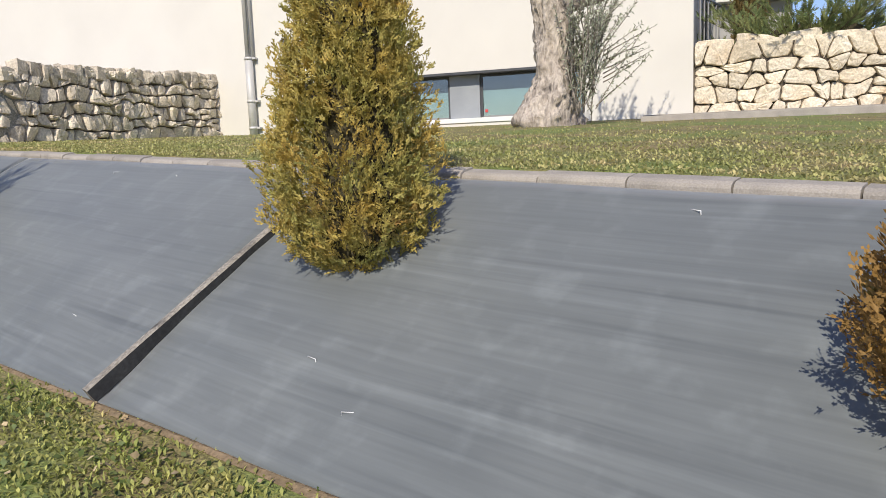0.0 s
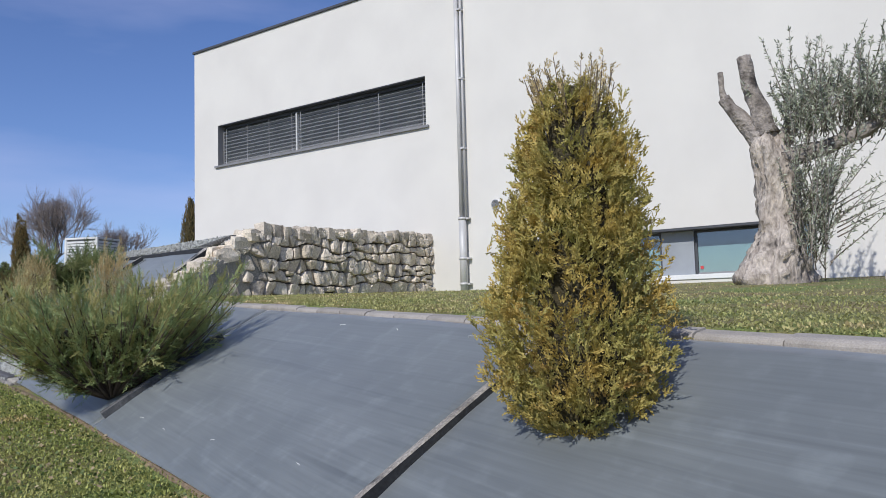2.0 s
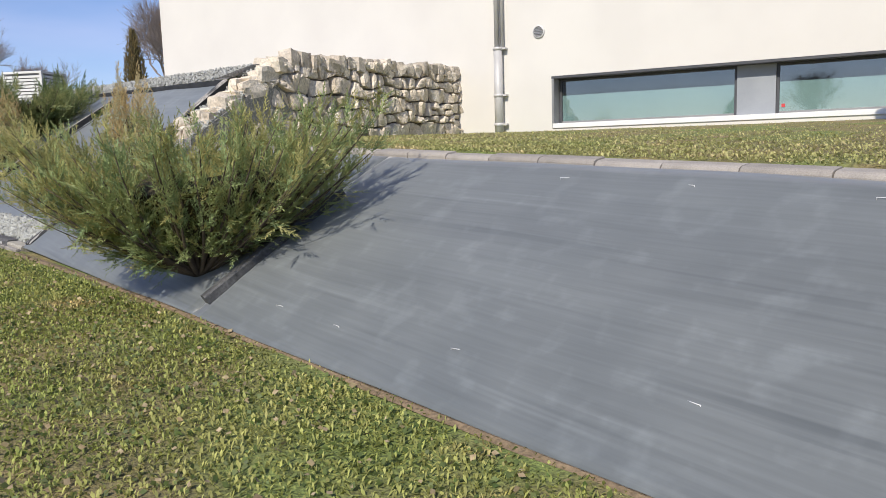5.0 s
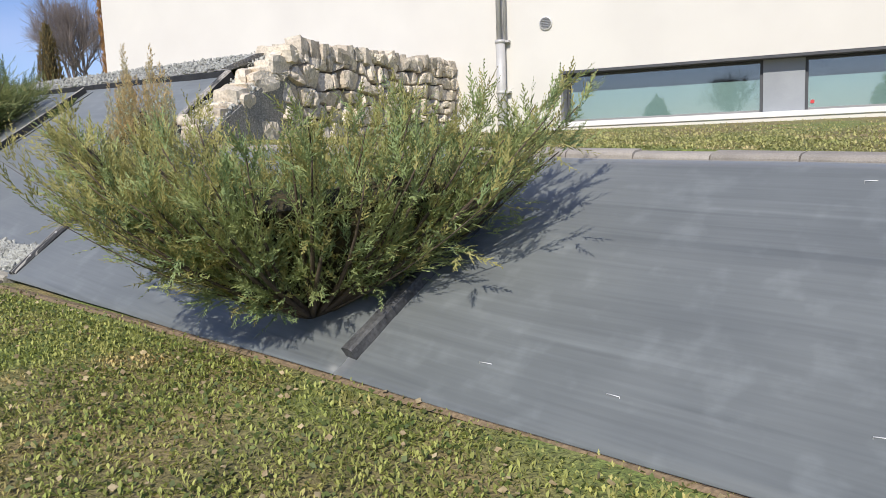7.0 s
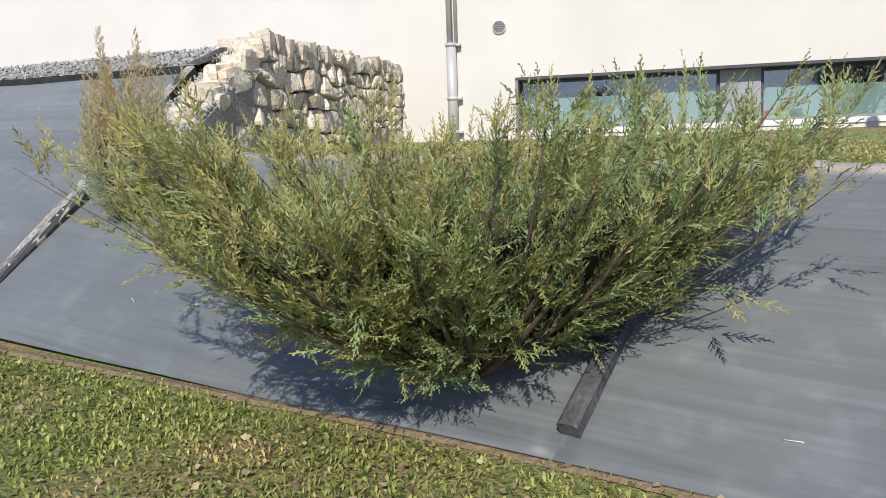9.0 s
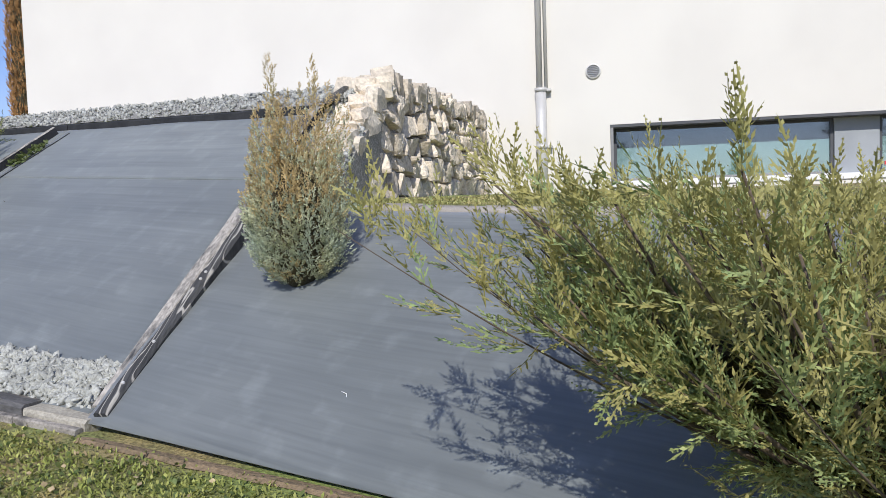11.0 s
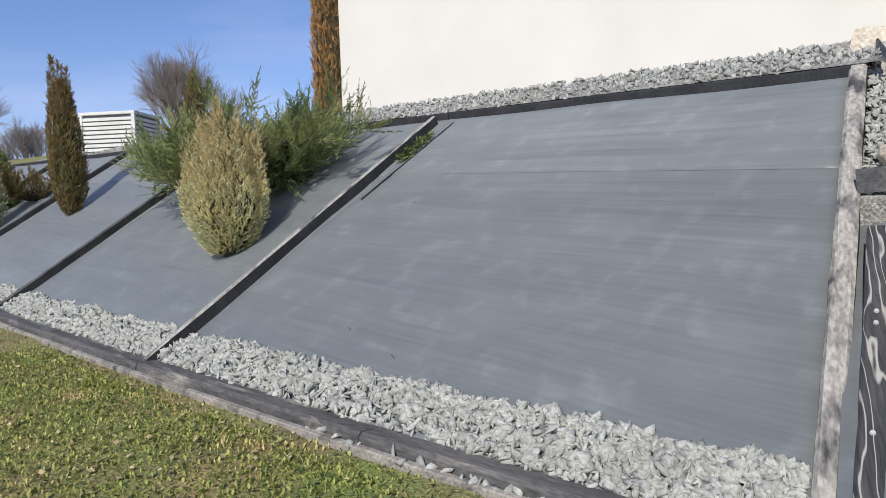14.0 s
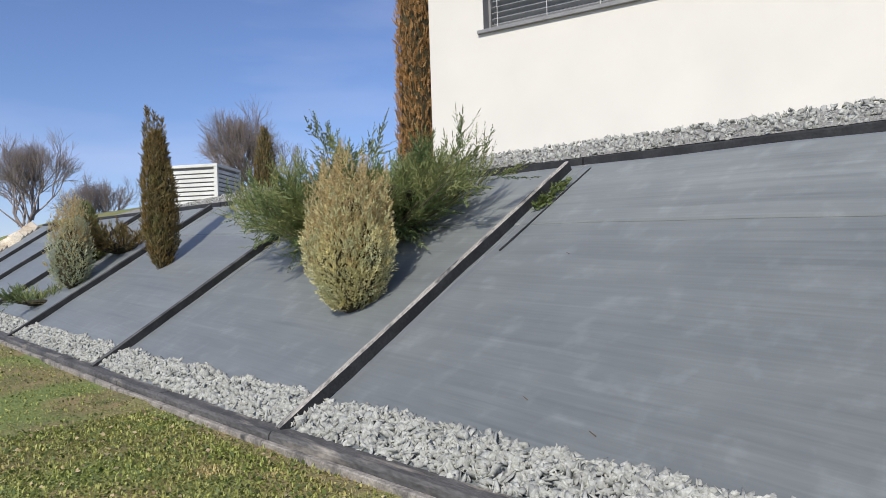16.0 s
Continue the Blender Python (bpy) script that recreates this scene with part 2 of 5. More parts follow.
M_SLEEPER = mat("sleeper_timber", (0.062, 0.061, 0.060), (0.12, 0.115, 0.11), 4, 0.75, 0.6, 40, stretch=(0.35, 2.2, 1), turn=-BED, c3=(0.30, 0.27, 0.23), patch=4.5, cover=0.38, contrast=0.4)
M_GRAIN = mat("grained_timber", (0.030, 0.031, 0.033), (0.060, 0.060, 0.060), 16, 0.8, 0.7, 90, stretch=(1, .07, .07), turn=radians(-6), c3=(0.16, 0.15, 0.14), patch=24, cover=0.25, contrast=0.4)


def ringed(m, axis_turn):
    """Pale weathered growth rings along a dark board."""
    n, l = m.node_tree.nodes, m.node_tree.links
    b = n["Principled BSDF"]
    old = b.inputs["Base Color"].links[0].from_socket
    tc, rot, w, r, x = (n.new("ShaderNode" + k) for k in ("TexCoord", "Mapping", "TexWave", "MapRange", "Mix"))
    rot.inputs["Rotation"].default_value = (0, 0, axis_turn)
    rot.inputs["Scale"].default_value = (1.0, .16, .16)
    w.inputs["Scale"].default_value, w.inputs["Distortion"].default_value = 6.5, 13.0
    w.inputs["Detail"].default_value, w.inputs["Detail Scale"].default_value = 2.0, 1.6
    r.inputs[1].default_value, r.inputs[2].default_value = .90, 1.0
    x.data_type = "RGBA"
    x.inputs[7].default_value = (.40, .38, .34, 1)
    l.new(tc.outputs["Object"], rot.inputs["Vector"])
    l.new(rot.outputs[0], w.inputs["Vector"])
    l.new(w.outputs["Fac"], r.inputs[0])
    l.new(r.outputs[0], x.inputs[0])
    l.new(old, x.inputs[6])
    l.new(x.outputs[2], b.inputs["Base Color"])


ringed(M_GRAIN, radians(-6.5))
M_JUNIPER_T = mat("juniper_young", (0.37, 0.355, 0.13), (0.45, 0.41, 0.15), 2.4, 0.65, 0.0, 30, c3=(0.60, 0.49, 0.25), patch=3.0, cover=0.28, translucent=0.35)
M_JUNIPER_E = mat("dark_juniper_young", (0.24, 0.28, 0.11), (0.40, 0.38, 0.15), 2.4, 0.65, 0.0, 30, translucent=0.35)
M_STEEL = mat("zinc_steel", (0.50, 0.49, 0.47), (0.58, 0.57, 0.55), 3, 0.5, 0.05, 60, metallic=0.1, contrast=0.08)
M_ANTHRA = mat("anthracite_and_shade", (0.055, 0.058, 0.065), (0.07, 0.073, 0.08), 3, 0.5, 0.05, 80, contrast=0.08)
M_GREYM = mat("grey_aluminium", (0.20, 0.20, 0.205), (0.24, 0.24, 0.24), 3, 0.5, 0.05, 80, contrast=0.06)
M_SLAT = mat("blind_slat", (0.30, 0.31, 0.335), (0.36, 0.37, 0.39), 3, 0.45, 0.03, 60, contrast=0.06)
M_PANEL = mat("grey_panel", (0.27, 0.29, 0.31), (0.31, 0.33, 0.35), 2, 0.5, 0.03, 60, contrast=0.05)
M_WHITE = mat("white_sill", (0.72, 0.72, 0.70), (0.78, 0.78, 0.76), 3, 0.6, 0.05, 60, contrast=0.05)
M_FILM = mat("frosted_film", (0.30, 0.41, 0.41), (0.25, 0.36, 0.37), 0.8, 0.35, 0.0, 60, contrast=0.05)
# dark tone that stands in for the shade inside the rooms
M_DARK = mat("room_shade_tone", (0.14, 0.15, 0.16), (0.17, 0.18, 0.19), 2, 0.9, 0.0, 30)
M_LOUVRE = mat("white_louvre", (0.62, 0.62, 0.58), (0.70, 0.70, 0.66), 3, 0.6, 0.05, 60, contrast=0.08)
M_ROOF = mat("roof_membrane", (0.10, 0.10, 0.10), (0.13, 0.13, 0.13), 3, 0.9, 0.2, 60)
M_RED = mat("red_sticker", (0.55, 0.05, 0.05), (0.5, 0.04, 0.04), 3, 0.5, 0.0, 60, contrast=0.05)
M_WEED = mat("weed_leaves", (0.10, 0.15, 0.04), (0.16, 0.19, 0.06), 9, 0.6, 0.0, 30, island=0.3, translucent=0.3)
M_DRY = mat("dry_leaf", (0.42, 0.34, 0.20), (0.34, 0.25, 0.14), 20, 0.8, 0.0, 50, island=0.3)
M_SKIN = mat("house_grey_wall", (0.34, 0.335, 0.32), (0.40, 0.39, 0.375), 1.5, 0.9, 0.1, 120, contrast=0.05)

M_GLASS = bpy.data.materials.new("window_glass")
M_GLASS.use_nodes = True
gn, gl = M_GLASS.node_tree.nodes, M_GLASS.node_tree.links
gn.clear()
g_out, g_mix = gn.new("ShaderNodeOutputMaterial"), gn.new("ShaderNodeMixShader")
g_tr, g_gl, g_fr = gn.new("ShaderNodeBsdfTransparent"), gn.new("ShaderNodeBsdfGlossy"), gn.new("ShaderNodeFresnel")
g_tr.inputs["Color"].default_value = (0.80, 0.86, 0.86, 1)
g_gl.inputs["Roughness"].default_value = 0.02
g_fr.inputs["IOR"].default_value = 2.2
gl.new(g_fr.outputs[0], g_mix.inputs[0])
gl.new(g_tr.outputs[0], g_mix.inputs[1])
gl.new(g_gl.outputs[0], g_mix.inputs[2])
gl.new(g_mix.outputs[0], g_out.inputs["Surface"])


# ---- building helpers ----
def thing(name, at=(0, 0, 0), label="", category="", group="", kind=""):
    e = new(name)
    e.empty_display_size = 0.1
    e.location = at
    return tagged(e, label, category, group, kind)


def part(name, bm, material, parent, label=""):
    """Links a bmesh (or mesh) in world coordinates as one mesh object, under parent if there is one."""
    if isinstance(bm, bmesh.types.BMesh):
        me = bpy.data.meshes.new(name)
        bm.normal_update()
        bm.to_mesh(me)
        bm.free()
    else:
        me = bm
    if material and not me.materials:
        me.materials.append(material)
    ob = new(name, me)
    if parent:
        ob.parent = parent
        inv = Matrix.Identity(4)
        up = parent
        while up:
            inv = inv @ Matrix.Identity(4)
            top = up
            up = up.parent
        ob.matrix_parent_inverse = Matrix.Translation(-top.location)if parent is top else Matrix.Identity(4)
    if label:
        ob["label"] = label
    return ob


def box(bm, x0, x1, y0, y1, z0, z1, bevel=0.0, m=None):
    r = bmesh.ops.create_cube(bm, size=1.0)
    mm = Matrix.Translation(((x0 + x1) / 2, (y0 + y1) / 2, (z0 + z1) / 2)) @ Matrix.Diagonal((x1 - x0, y1 - y0, z1 - z0, 1))
    bmesh.ops.transform(bm, matrix=(m @ mm) if m else mm, verts=r["verts"])
    if bevel:
        es = list({e for v in r["verts"] for e in v.link_edges})
        bmesh.ops.bevel(bm, geom=es, offset=bevel, segments=2, affect="EDGES", profile=0.6)
    return bm


def boxed(*a, bevel=0.0, m=None):
    return box(bmesh.new(), *a, bevel=bevel, m=m)


def tube(bm, pts, radii, sides=8, rough=0.0, cap=True):
    """A tapered tube along pts."""
    pts = [Vector(p) for p in pts]
    rings = []
    for i, p in enumerate(pts):
        d = (pts[min(i + 1, len(pts) - 1)] - pts[max(i - 1, 0)]).normalized()
        a = d.cross(Vector((0.31, 0.17, 0.93))).normalized()
        b = d.cross(a)
        ring = []
        for k in range(sides):
            t = 2 * math.pi * k / sides
            r = radii[i]
            if rough:
                q = p * 4 + Vector((math.cos(t), math.sin(t), 0)) * 1.6
                r *= 1 + rough * noise.noise(q) + rough * 0.6 * noise.noise(q * 2.7)
            ring.append(bm.verts.new(p + (a * math.cos(t) + b * math.sin(t)) * r))
        rings.append(ring)
    for r0, r1 in zip(rings, rings[1:]):
        for k in range(sides):
            bm.faces.new((r0[k], r0[(k + 1) % sides], r1[(k + 1) % sides], r1[k])).smooth = True
    if cap:
        bm.faces.new(rings[-1])
        bm.faces.new(rings[0][::-1])
    return bm


def quick_mesh(name, verts, faces):
    """A mesh from arrays: verts (n, 3), faces (m, k) all with k corners."""
    me = bpy.data.meshes.new(name)
    verts = np.asarray(verts, np.float32)
    faces = np.asarray(faces, np.int32)
    m, k = faces.shape
    me.vertices.add(len(verts))
    me.vertices.foreach_set("co", verts.ravel())
    me.loops.add(m * k)
    me.loops.foreach_set("vertex_index", faces.ravel())
    me.polygons.add(m)
    me.polygons.foreach_set("loop_start", np.arange(0, m * k, k, dtype=np.int32))
    me.polygons.foreach_set("loop_total", np.full(m, k, np.int32))
    me.update(calc_edges=True)
    return me


def bed(s, w, z=0.0):
    """From metres along and across the planted bank to the world."""
    return Vector((-0.915 * s + 0.403 * w, 0.403 * s + 0.915 * w, z))


def along(x, y):
    return -0.915 * x + 0.403 * y, 0.403 * x + 0.915 * y


# ---- the lie of the land ----
FACADE = 15.97
EDGE_S = (-6, 2, 3.3, 5, 7, 9, 11.5, 13.2, 15, 17, 18.3, 21, 27, 45)
EDGE_W = (1.9, 1.71, 1.66, 1.60, 1.53, 1.47, 1.31, 1.17, 1.02, 0.88, 0.80, 0.68, 0.52, 0.42)


def edge_w(s):
    return float(np.interp(s, EDGE_S, EDGE_W))


def lawn_z(s, w):
    s, w = max(-8.0, min(45.0, s)), max(-12.0, min(2.0, w))
    return 0.276 + 0.027 * (s - 7.72) + 0.05 * (w - 0.62)


def kerb_z(s):
    return 1.15 + 0.041 * (max(-4, min(14, s)) - 0.68)


def top_z(s):
    return 2.52 + 0.040 * (max(12, min(45, s)) - 14.0)


W_KERB, W_TOP = 3.35, 4.35


def right_z(s, w):
    e = edge_w(s)
    if w <= e:
        return lawn_z(s, w)
    k = kerb_z(s)
    if w <= W_KERB:
        a = (w - e) / (W_KERB - e)
        return lawn_z(s, e) * (1 - a) + k * a + 0.05 * math.sin(math.pi * a)
    y = 0.403 * s + 0.915 * w
    y0 = 0.403 * s + 0.915 * W_KERB
    a = max(0.0, min(1.0, (y - y0) / max(1.0, FACADE - y0)))
    return k + 0.05 + (1.80 - k - 0.05) * a


def left_z(s, w):
    e = edge_w(s)
    if w <= e:
        return lawn_z(s, w)
    t = top_z(s)
    if w <= W_TOP:
        z0 = lawn_z(s, e)
        return float(np.interp(w, (e, e + 0.2, e + 0.55, W_TOP), (z0 + 0.03, z0 + 0.07, z0 + 0.25, t + 0.03)))
    return t + min(0.45, 0.10 + (w - W_TOP) * 0.30)


def split_x(y):
    """Where the low bank on one side meets the high bank on the other."""
    return -11.48 + 0.0976 * (y - 6.62)


def beam_x(w):
    return -11.47 + 0.1023 * (w - 1.435)


def ground_z(x, y):
    s, w = along(x, y)
    a = max(0.0, min(1.0, (x - split_x(y)) / 0.12))
    z = right_z(s, w) * a + left_z(s, w) * (1 - a)
    e = edge_w(s)
    if e < w < (W_KERB if a > 0.5 else W_TOP) and -6 < s < 44:
        z -= 0.07 * min(1.0, (w - e) / 0.15)
    return z


def axis(stops):
    out_ = []
    for a, b, step in stops:
        n_ = max(1, round((b - a) / step))
        out_ += [a + (b - a) * i / n_ for i in range(n_)]
    return out_ + [stops[-1][1]]


gs = axis([(-700, -60, 160), (-60, -8, 6), (-8, 46, 0.24), (46, 60, 3), (60, 700, 160)])
gw = axis([(-700, -40, 160), (-40, -4, 4), (-4, 0, 0.5), (0, 5, 0.12), (5, 14, 0.45), (14, 40, 3), (40, 700, 160)])
gv = []
for s in gs:
    for w in gw:
        p = bed(s, w)
        gv.append((p.x, p.y, ground_z(p.x, p.y) + 0.012 * noise.noise(Vector((p.x * 1.3, p.y * 1.3, 0)))))
nw = len(gw)
gf = [(i * nw + j, i * nw + j + 1, (i + 1) * nw + j + 1, (i + 1) * nw + j) for i in range(len(gs) - 1) for j in range(nw - 1)]
gm = quick_mesh("ground", gv, [f[::-1] for f in gf])
for p in gm.polygons:
    p.use_smooth = True
tagged(part("ground", gm, M_SOIL, None), "mown winter lawn ground rising towards the house", "ground", kind="structure")


# ---- sheets over the banks ----
def sheet(name, zfun, s_lo, s_hi, w_lo, w_hi, lift, label, bulge=0.012, slant=None, material=None):
    ns, nn = max(4, int((s_hi - s_lo) / 0.12)), 26
    vs, fs = [], []
    for i in range(ns + 1):
        for j in range(nn + 1):
            b = j / nn
            lo_, hi_ = s_lo, s_hi
            s = lo_ + (hi_ - lo_) * i / ns
            wl_ = w_lo(s) if callable(w_lo) else w_lo
            w = wl_ + (w_hi - wl_) * b
            if slant:
                s += slant(i / ns, w)
            p = bed(s, w)
            z = zfun(s, w) + lift
            z += bulge * noise.noise(Vector((s * 0.9, w * 1.6, 3.1))) + 0.004 * noise.noise(Vector((s * 0.7, w * 9, 1)))
            vs.append((p.x, p.y, z))
            if i < ns and j < nn:
                a = i * (nn + 1) + j
                fs.append((a, a + nn + 1, a + nn + 2, a + 1))
    me = quick_mesh(name, vs, fs)
    for p in me.polygons:
        p.use_smooth = True
    ob = part(name, me, material or M_SHEET, None)
    so = ob.modifiers.new("thickness", "SOLIDIFY")
    so.thickness, so.offset = 0.006, -1
    return tagged(ob, label, "ground sheet", group="sheets over the bank")


s_for_x = lambda x, w: (0.403 * w - x) / 0.915
LAB = "grey woven weed-control sheet on the bank"
low = lambda s: edge_w(s) - 0.02
sheet("weed_sheet", right_z, -5.0, 3.72, low, 3.30, 0.02, LAB)
sheet("weed_sheet", right_z, 3.72, 8.45, low, 3.30, 0.02, LAB)
sheet("weed_sheet", right_z, 8.45, 12.0, low, 3.30, 0.02, LAB + " below a spreading juniper",
      slant=lambda u, w: u * (s_for_x(beam_x(w) + .03, w) - 12.0))
BARS_LEFT = (18.15, 22.55, 27.25, 31.7, 36.2, 40.6)
first = True
lo_s = None
for hi_s in (*BARS_LEFT, 44.0):
    if first:
        sheet("weed_sheet", left_z, 14.0, hi_s, lambda s: edge_w(s) + 0.18, 3.46, 0.02, LAB + " above a gravel strip",
              slant=lambda u, w: (1 - u) * (s_for_x(beam_x(w) - .02, w) - 14.0))
        sheet("weed_sheet", left_z, 14.0, hi_s, 3.39, 4.32, 0.026, "grey woven sheet overlapping along the bank's top", material=M_SHEET_UP,
              slant=lambda u, w: (1 - u) * (s_for_x(beam_x(w) - .02, w) - 14.0))
    else:
        sheet("weed_sheet", left_z, lo_s, hi_s, lambda s: edge_w(s) + 0.18, 3.46, 0.02, LAB + " above a gravel strip")
        sheet("weed_sheet", left_z, lo_s, hi_s, 3.39, 4.32, 0.026, "grey woven sheet overlapping along the bank's top", material=M_SHEET_UP)
    first, lo_s = False, hi_s


# ---- kerb along the bank's top ----
kerb = thing("kerb", (0, 0, 0), "row of half-metre concrete kerb stones edging the lawn", "kerb", kind="structure")
kb = bmesh.new()
prof = ((-0.060, -0.12), (-0.062, 0.018), (-0.056, 0.034), (-0.035, 0.048), (0.05, 0.060), (0.06, 0.05), (0.06, -0.12))
ends = []
for sx in (-0.2455, 0.2455):
    ends.append([kb.verts.new((sx, a, b)) for a, b in prof])
for k in range(len(prof)):
    kb.faces.new((ends[0][k], ends[0][(k + 1) % 7], ends[1][(k + 1) % 7], ends[1][k]))
kb.faces.new(ends[0][::-1])
kb.faces.new(ends[1])
bmesh.ops.recalc_face_normals(kb, faces=kb.faces)
kerb_me = bpy.data.meshes.new("kerb_stone")
kb.to_mesh(kerb_me)
kb.free()
kerb_me.materials.append(M_KERB)
rk = random.Random(5)
for i in range(-9, 26):
    s = 0.70 + 0.5 * (i + 0.5)
    if s > 12.7:
        continue
    o = new("kerb_stone", kerb_me)
    o.parent = kerb
    p = bed(s, 3.37, kerb_z(s) - 0.008 + rk.uniform(-0.006, 0.006))
    ax = (bed(s - 0.25, 3.37, kerb_z(s - 0.25)) - bed(s + 0.25, 3.37, kerb_z(s + 0.25))).normalized()
    ay = Vector((0, 0, 1)).cross(ax).normalized()
    az = ax.cross(ay)
    o.matrix_basis = Matrix.Translation(p) @ Matrix((ax, ay, az)).transposed().to_4x4() @ Euler((rk.uniform(-.03, .03), 0, rk.uniform(-.01, .01))).to_matrix().to_4x4()


# ---- timber battens and edging ----
def timber(name, a, b, width, height, material, label, category="timber batten", group="", seed=0, lift=0.0, top=None, lies_on=None):
    """A squared, slightly warped and worn timber from a to b; its underside rests on the line a-b."""
    a, b = Vector(a), Vector(b)
    d = b - a
    n_ = max(4, int(d.length / 0.16))
    side = d.cross(Vector((0, 0, 1))).normalized()
    up = side.cross(d).normalized()
    bm = bmesh.new()
    rings = []
    c = min(width, height) * 0.16
    sec = [(-.5 * width, 0), (.5 * width, 0), (.5 * width, height - c), (.5 * width - c, height), (-.5 * width + c, height), (-.5 * width, height - c)]
    for i in range(n_ + 1):
        t = i / n_
        p = a + d * t
        if lies_on:
            p.z += 0.10 * (lies_on(*along(p.x, p.y)) - p.z)
        wob = Vector((seed * 7.3, t * d.length * 1.6, 0))
        ring = []
        for k, (u, v) in enumerate(sec):
            ju = 0.05 * width * noise.noise(wob + Vector((k * 3.1, 0, 1))) + 0.05 * width * noise.noise(wob * 6 + Vector((k, 2, 0)))
            jv = 0.06 * height * noise.noise(wob + Vector((k * 1.7, 0, 5))) if v else 0
            sag = 0.006 * noise.noise(wob * 0.6 + Vector((0, 0, 9)))
            q = p + side * (u + ju + sag) + up * (v + jv + lift)
            if lies_on and not v:
                q.z = min(q.z, lies_on(*along(q.x, q.y)) + 0.01)
            ring.append(bm.verts.new(q))
        rings.append(ring)
    m_ = len(sec)
    for r0, r1 in zip(rings, rings[1:]):
        for k in range(m_):
            bm.faces.new((r0[k], r0[(k + 1) % m_], r1[(k + 1) % m_], r1[k])).material_index = int(bool(top) and k in (2, 3, 4))
    for end in (rings[0][::-1], rings[-1]):
        bm.faces.new(end).material_index = int(bool(top))
    bmesh.ops.recalc_face_normals(bm, faces=bm.faces)
    ob = part(name, bm, material, None)
    if top:
        ob.data.materials.append(top)
    return tagged(ob, label, category, group)


def on(zf, s, w, dz=0.022):
    return bed(s, w, zf(s, w) + dz)


TL = "weathered dark grey timber batten laid up the sheeted bank"
timber("timber_batten", on(right_z, 3.70, 1.62), on(right_z, 3.60, 3.28), 0.055, 0.085, M_BEAM, "weathered pale-topped timber batten on the sheeted bank", group="battens", seed=1, top=M_WORN)
timber("timber_batten", on(right_z, 8.42, 1.58), on(right_z, 8.34, 2.75), 0.09, 0.085, M_TIMBER, TL, group="battens", seed=2)
b3a, b3b = Vector((-11.475, 6.63, 0.47)), Vector((-11.135, 9.74, 2.55))
timber("timber_batten", b3a, b3b, 0.11, 0.12, M_BEAM, "cracked grey timber beam between two sheeted banks", group="battens", seed=3, top=M_MIXED)
plank = timber("timber_batten", (-11.357, 6.46, 0.49), (-11.172, 8.10, 1.53), 0.095, 0.095, M_GRAIN, "dark timber plank with pale grain beside the beam", group="battens", seed=4)
for t in (.12, .30, .62, .66):
    q = Vector((-11.357, 6.46, .49)).lerp(Vector((-11.172, 8.10, 1.53)), t) + Vector((0, -.055, .085))
    sb = bmesh.new()
    bmesh.ops.create_cone(sb, cap_ends=True, segments=10, radius1=.012, radius2=.009, depth=.008, matrix=Matrix.Translation(q) @ Matrix.Rotation(radians(33), 4, "X"))
    part("screw", sb, M_STEEL, plank, "bright steel screw head")
for s0, s1, sd in ((18.10, 18.30, 5), (22.45, 22.85, 6), (27.2, 27.6, 7), (31.7, 32.1, 9), (36.2, 36.3, 10), (40.6, 40.7, 11)):
    timber("timber_batten", on(left_z, s0, edge_w(s0) + 0.17, -0.03), bed(s1, 4.26, top_z(s1) + 0.0), 0.06, 0.105, M_BEAM, TL, group="battens", seed=sd, top=M_MIXED if sd == 5 else M_TIMBER, lies_on=left_z)
# no timber here: a dark strip laid in for the shadow of a gap
timber("timber_batten", on(left_z, 18.02, 3.02, 0.030), on(left_z, 18.02, 4.25, 0.030), 0.018, 0.010, M_BEAM, "dark strip put in for the shadow gap beside the batten", group="battens", seed=8)
# beam along the top of the high bank
tops = [14.14, 18.2, 22.6, 27.4, 31.8, 36.3, 40.7, 44.0]
for i, (a, b) in enumerate(zip(tops, tops[1:])):
    timber("timber_beam", on(left_z, a, 4.37, -0.14), on(left_z, b - 0.02, 4.37, -0.14), 0.09, 0.155, M_BEAM, "dark timber beam holding back the upper gravel", "timber beam", "top beams", seed=20 + i)
# sleeper edging along the lawn
cuts = [13.05, 13.62, 15.4, 18.1, 20.2, 21.3, 23.4, 25.5, 27.5, 29.8, 32, 35, 38, 41, 44]
for i, (a, b) in enumerate(zip(cuts, cuts[1:])):
    pale = i == 0
    timber("edging_timber", bed(a, edge_w(a) + 0.13, lawn_z(a, edge_w(a)) - 0.03), bed(b - 0.015, edge_w(b) + 0.13, lawn_z(b, edge_w(b)) - 0.03), 0.17, 0.118 if pale else 0.135,
           M_PALE if pale else M_SLEEPER, "pale weathered timber block ending the edging" if pale else "dark weathered timber sleeper edging the gravel", "edging timber", "lawn edging", seed=30 + i)
    timber("edging_board", bed(a, edge_w(a) + 0.015, lawn_z(a, edge_w(a)) - 0.05), bed(b - 0.01, edge_w(b) + 0.015, lawn_z(b, edge_w(b)) - 0.05), 0.05, 0.10,
           M_WORN, "grey worn board in front of the sleeper edging", "edging board", "lawn edging", seed=50 + i)
# bare earth lip where the sheet meets the lawn
lip = bmesh.new()
prev = None
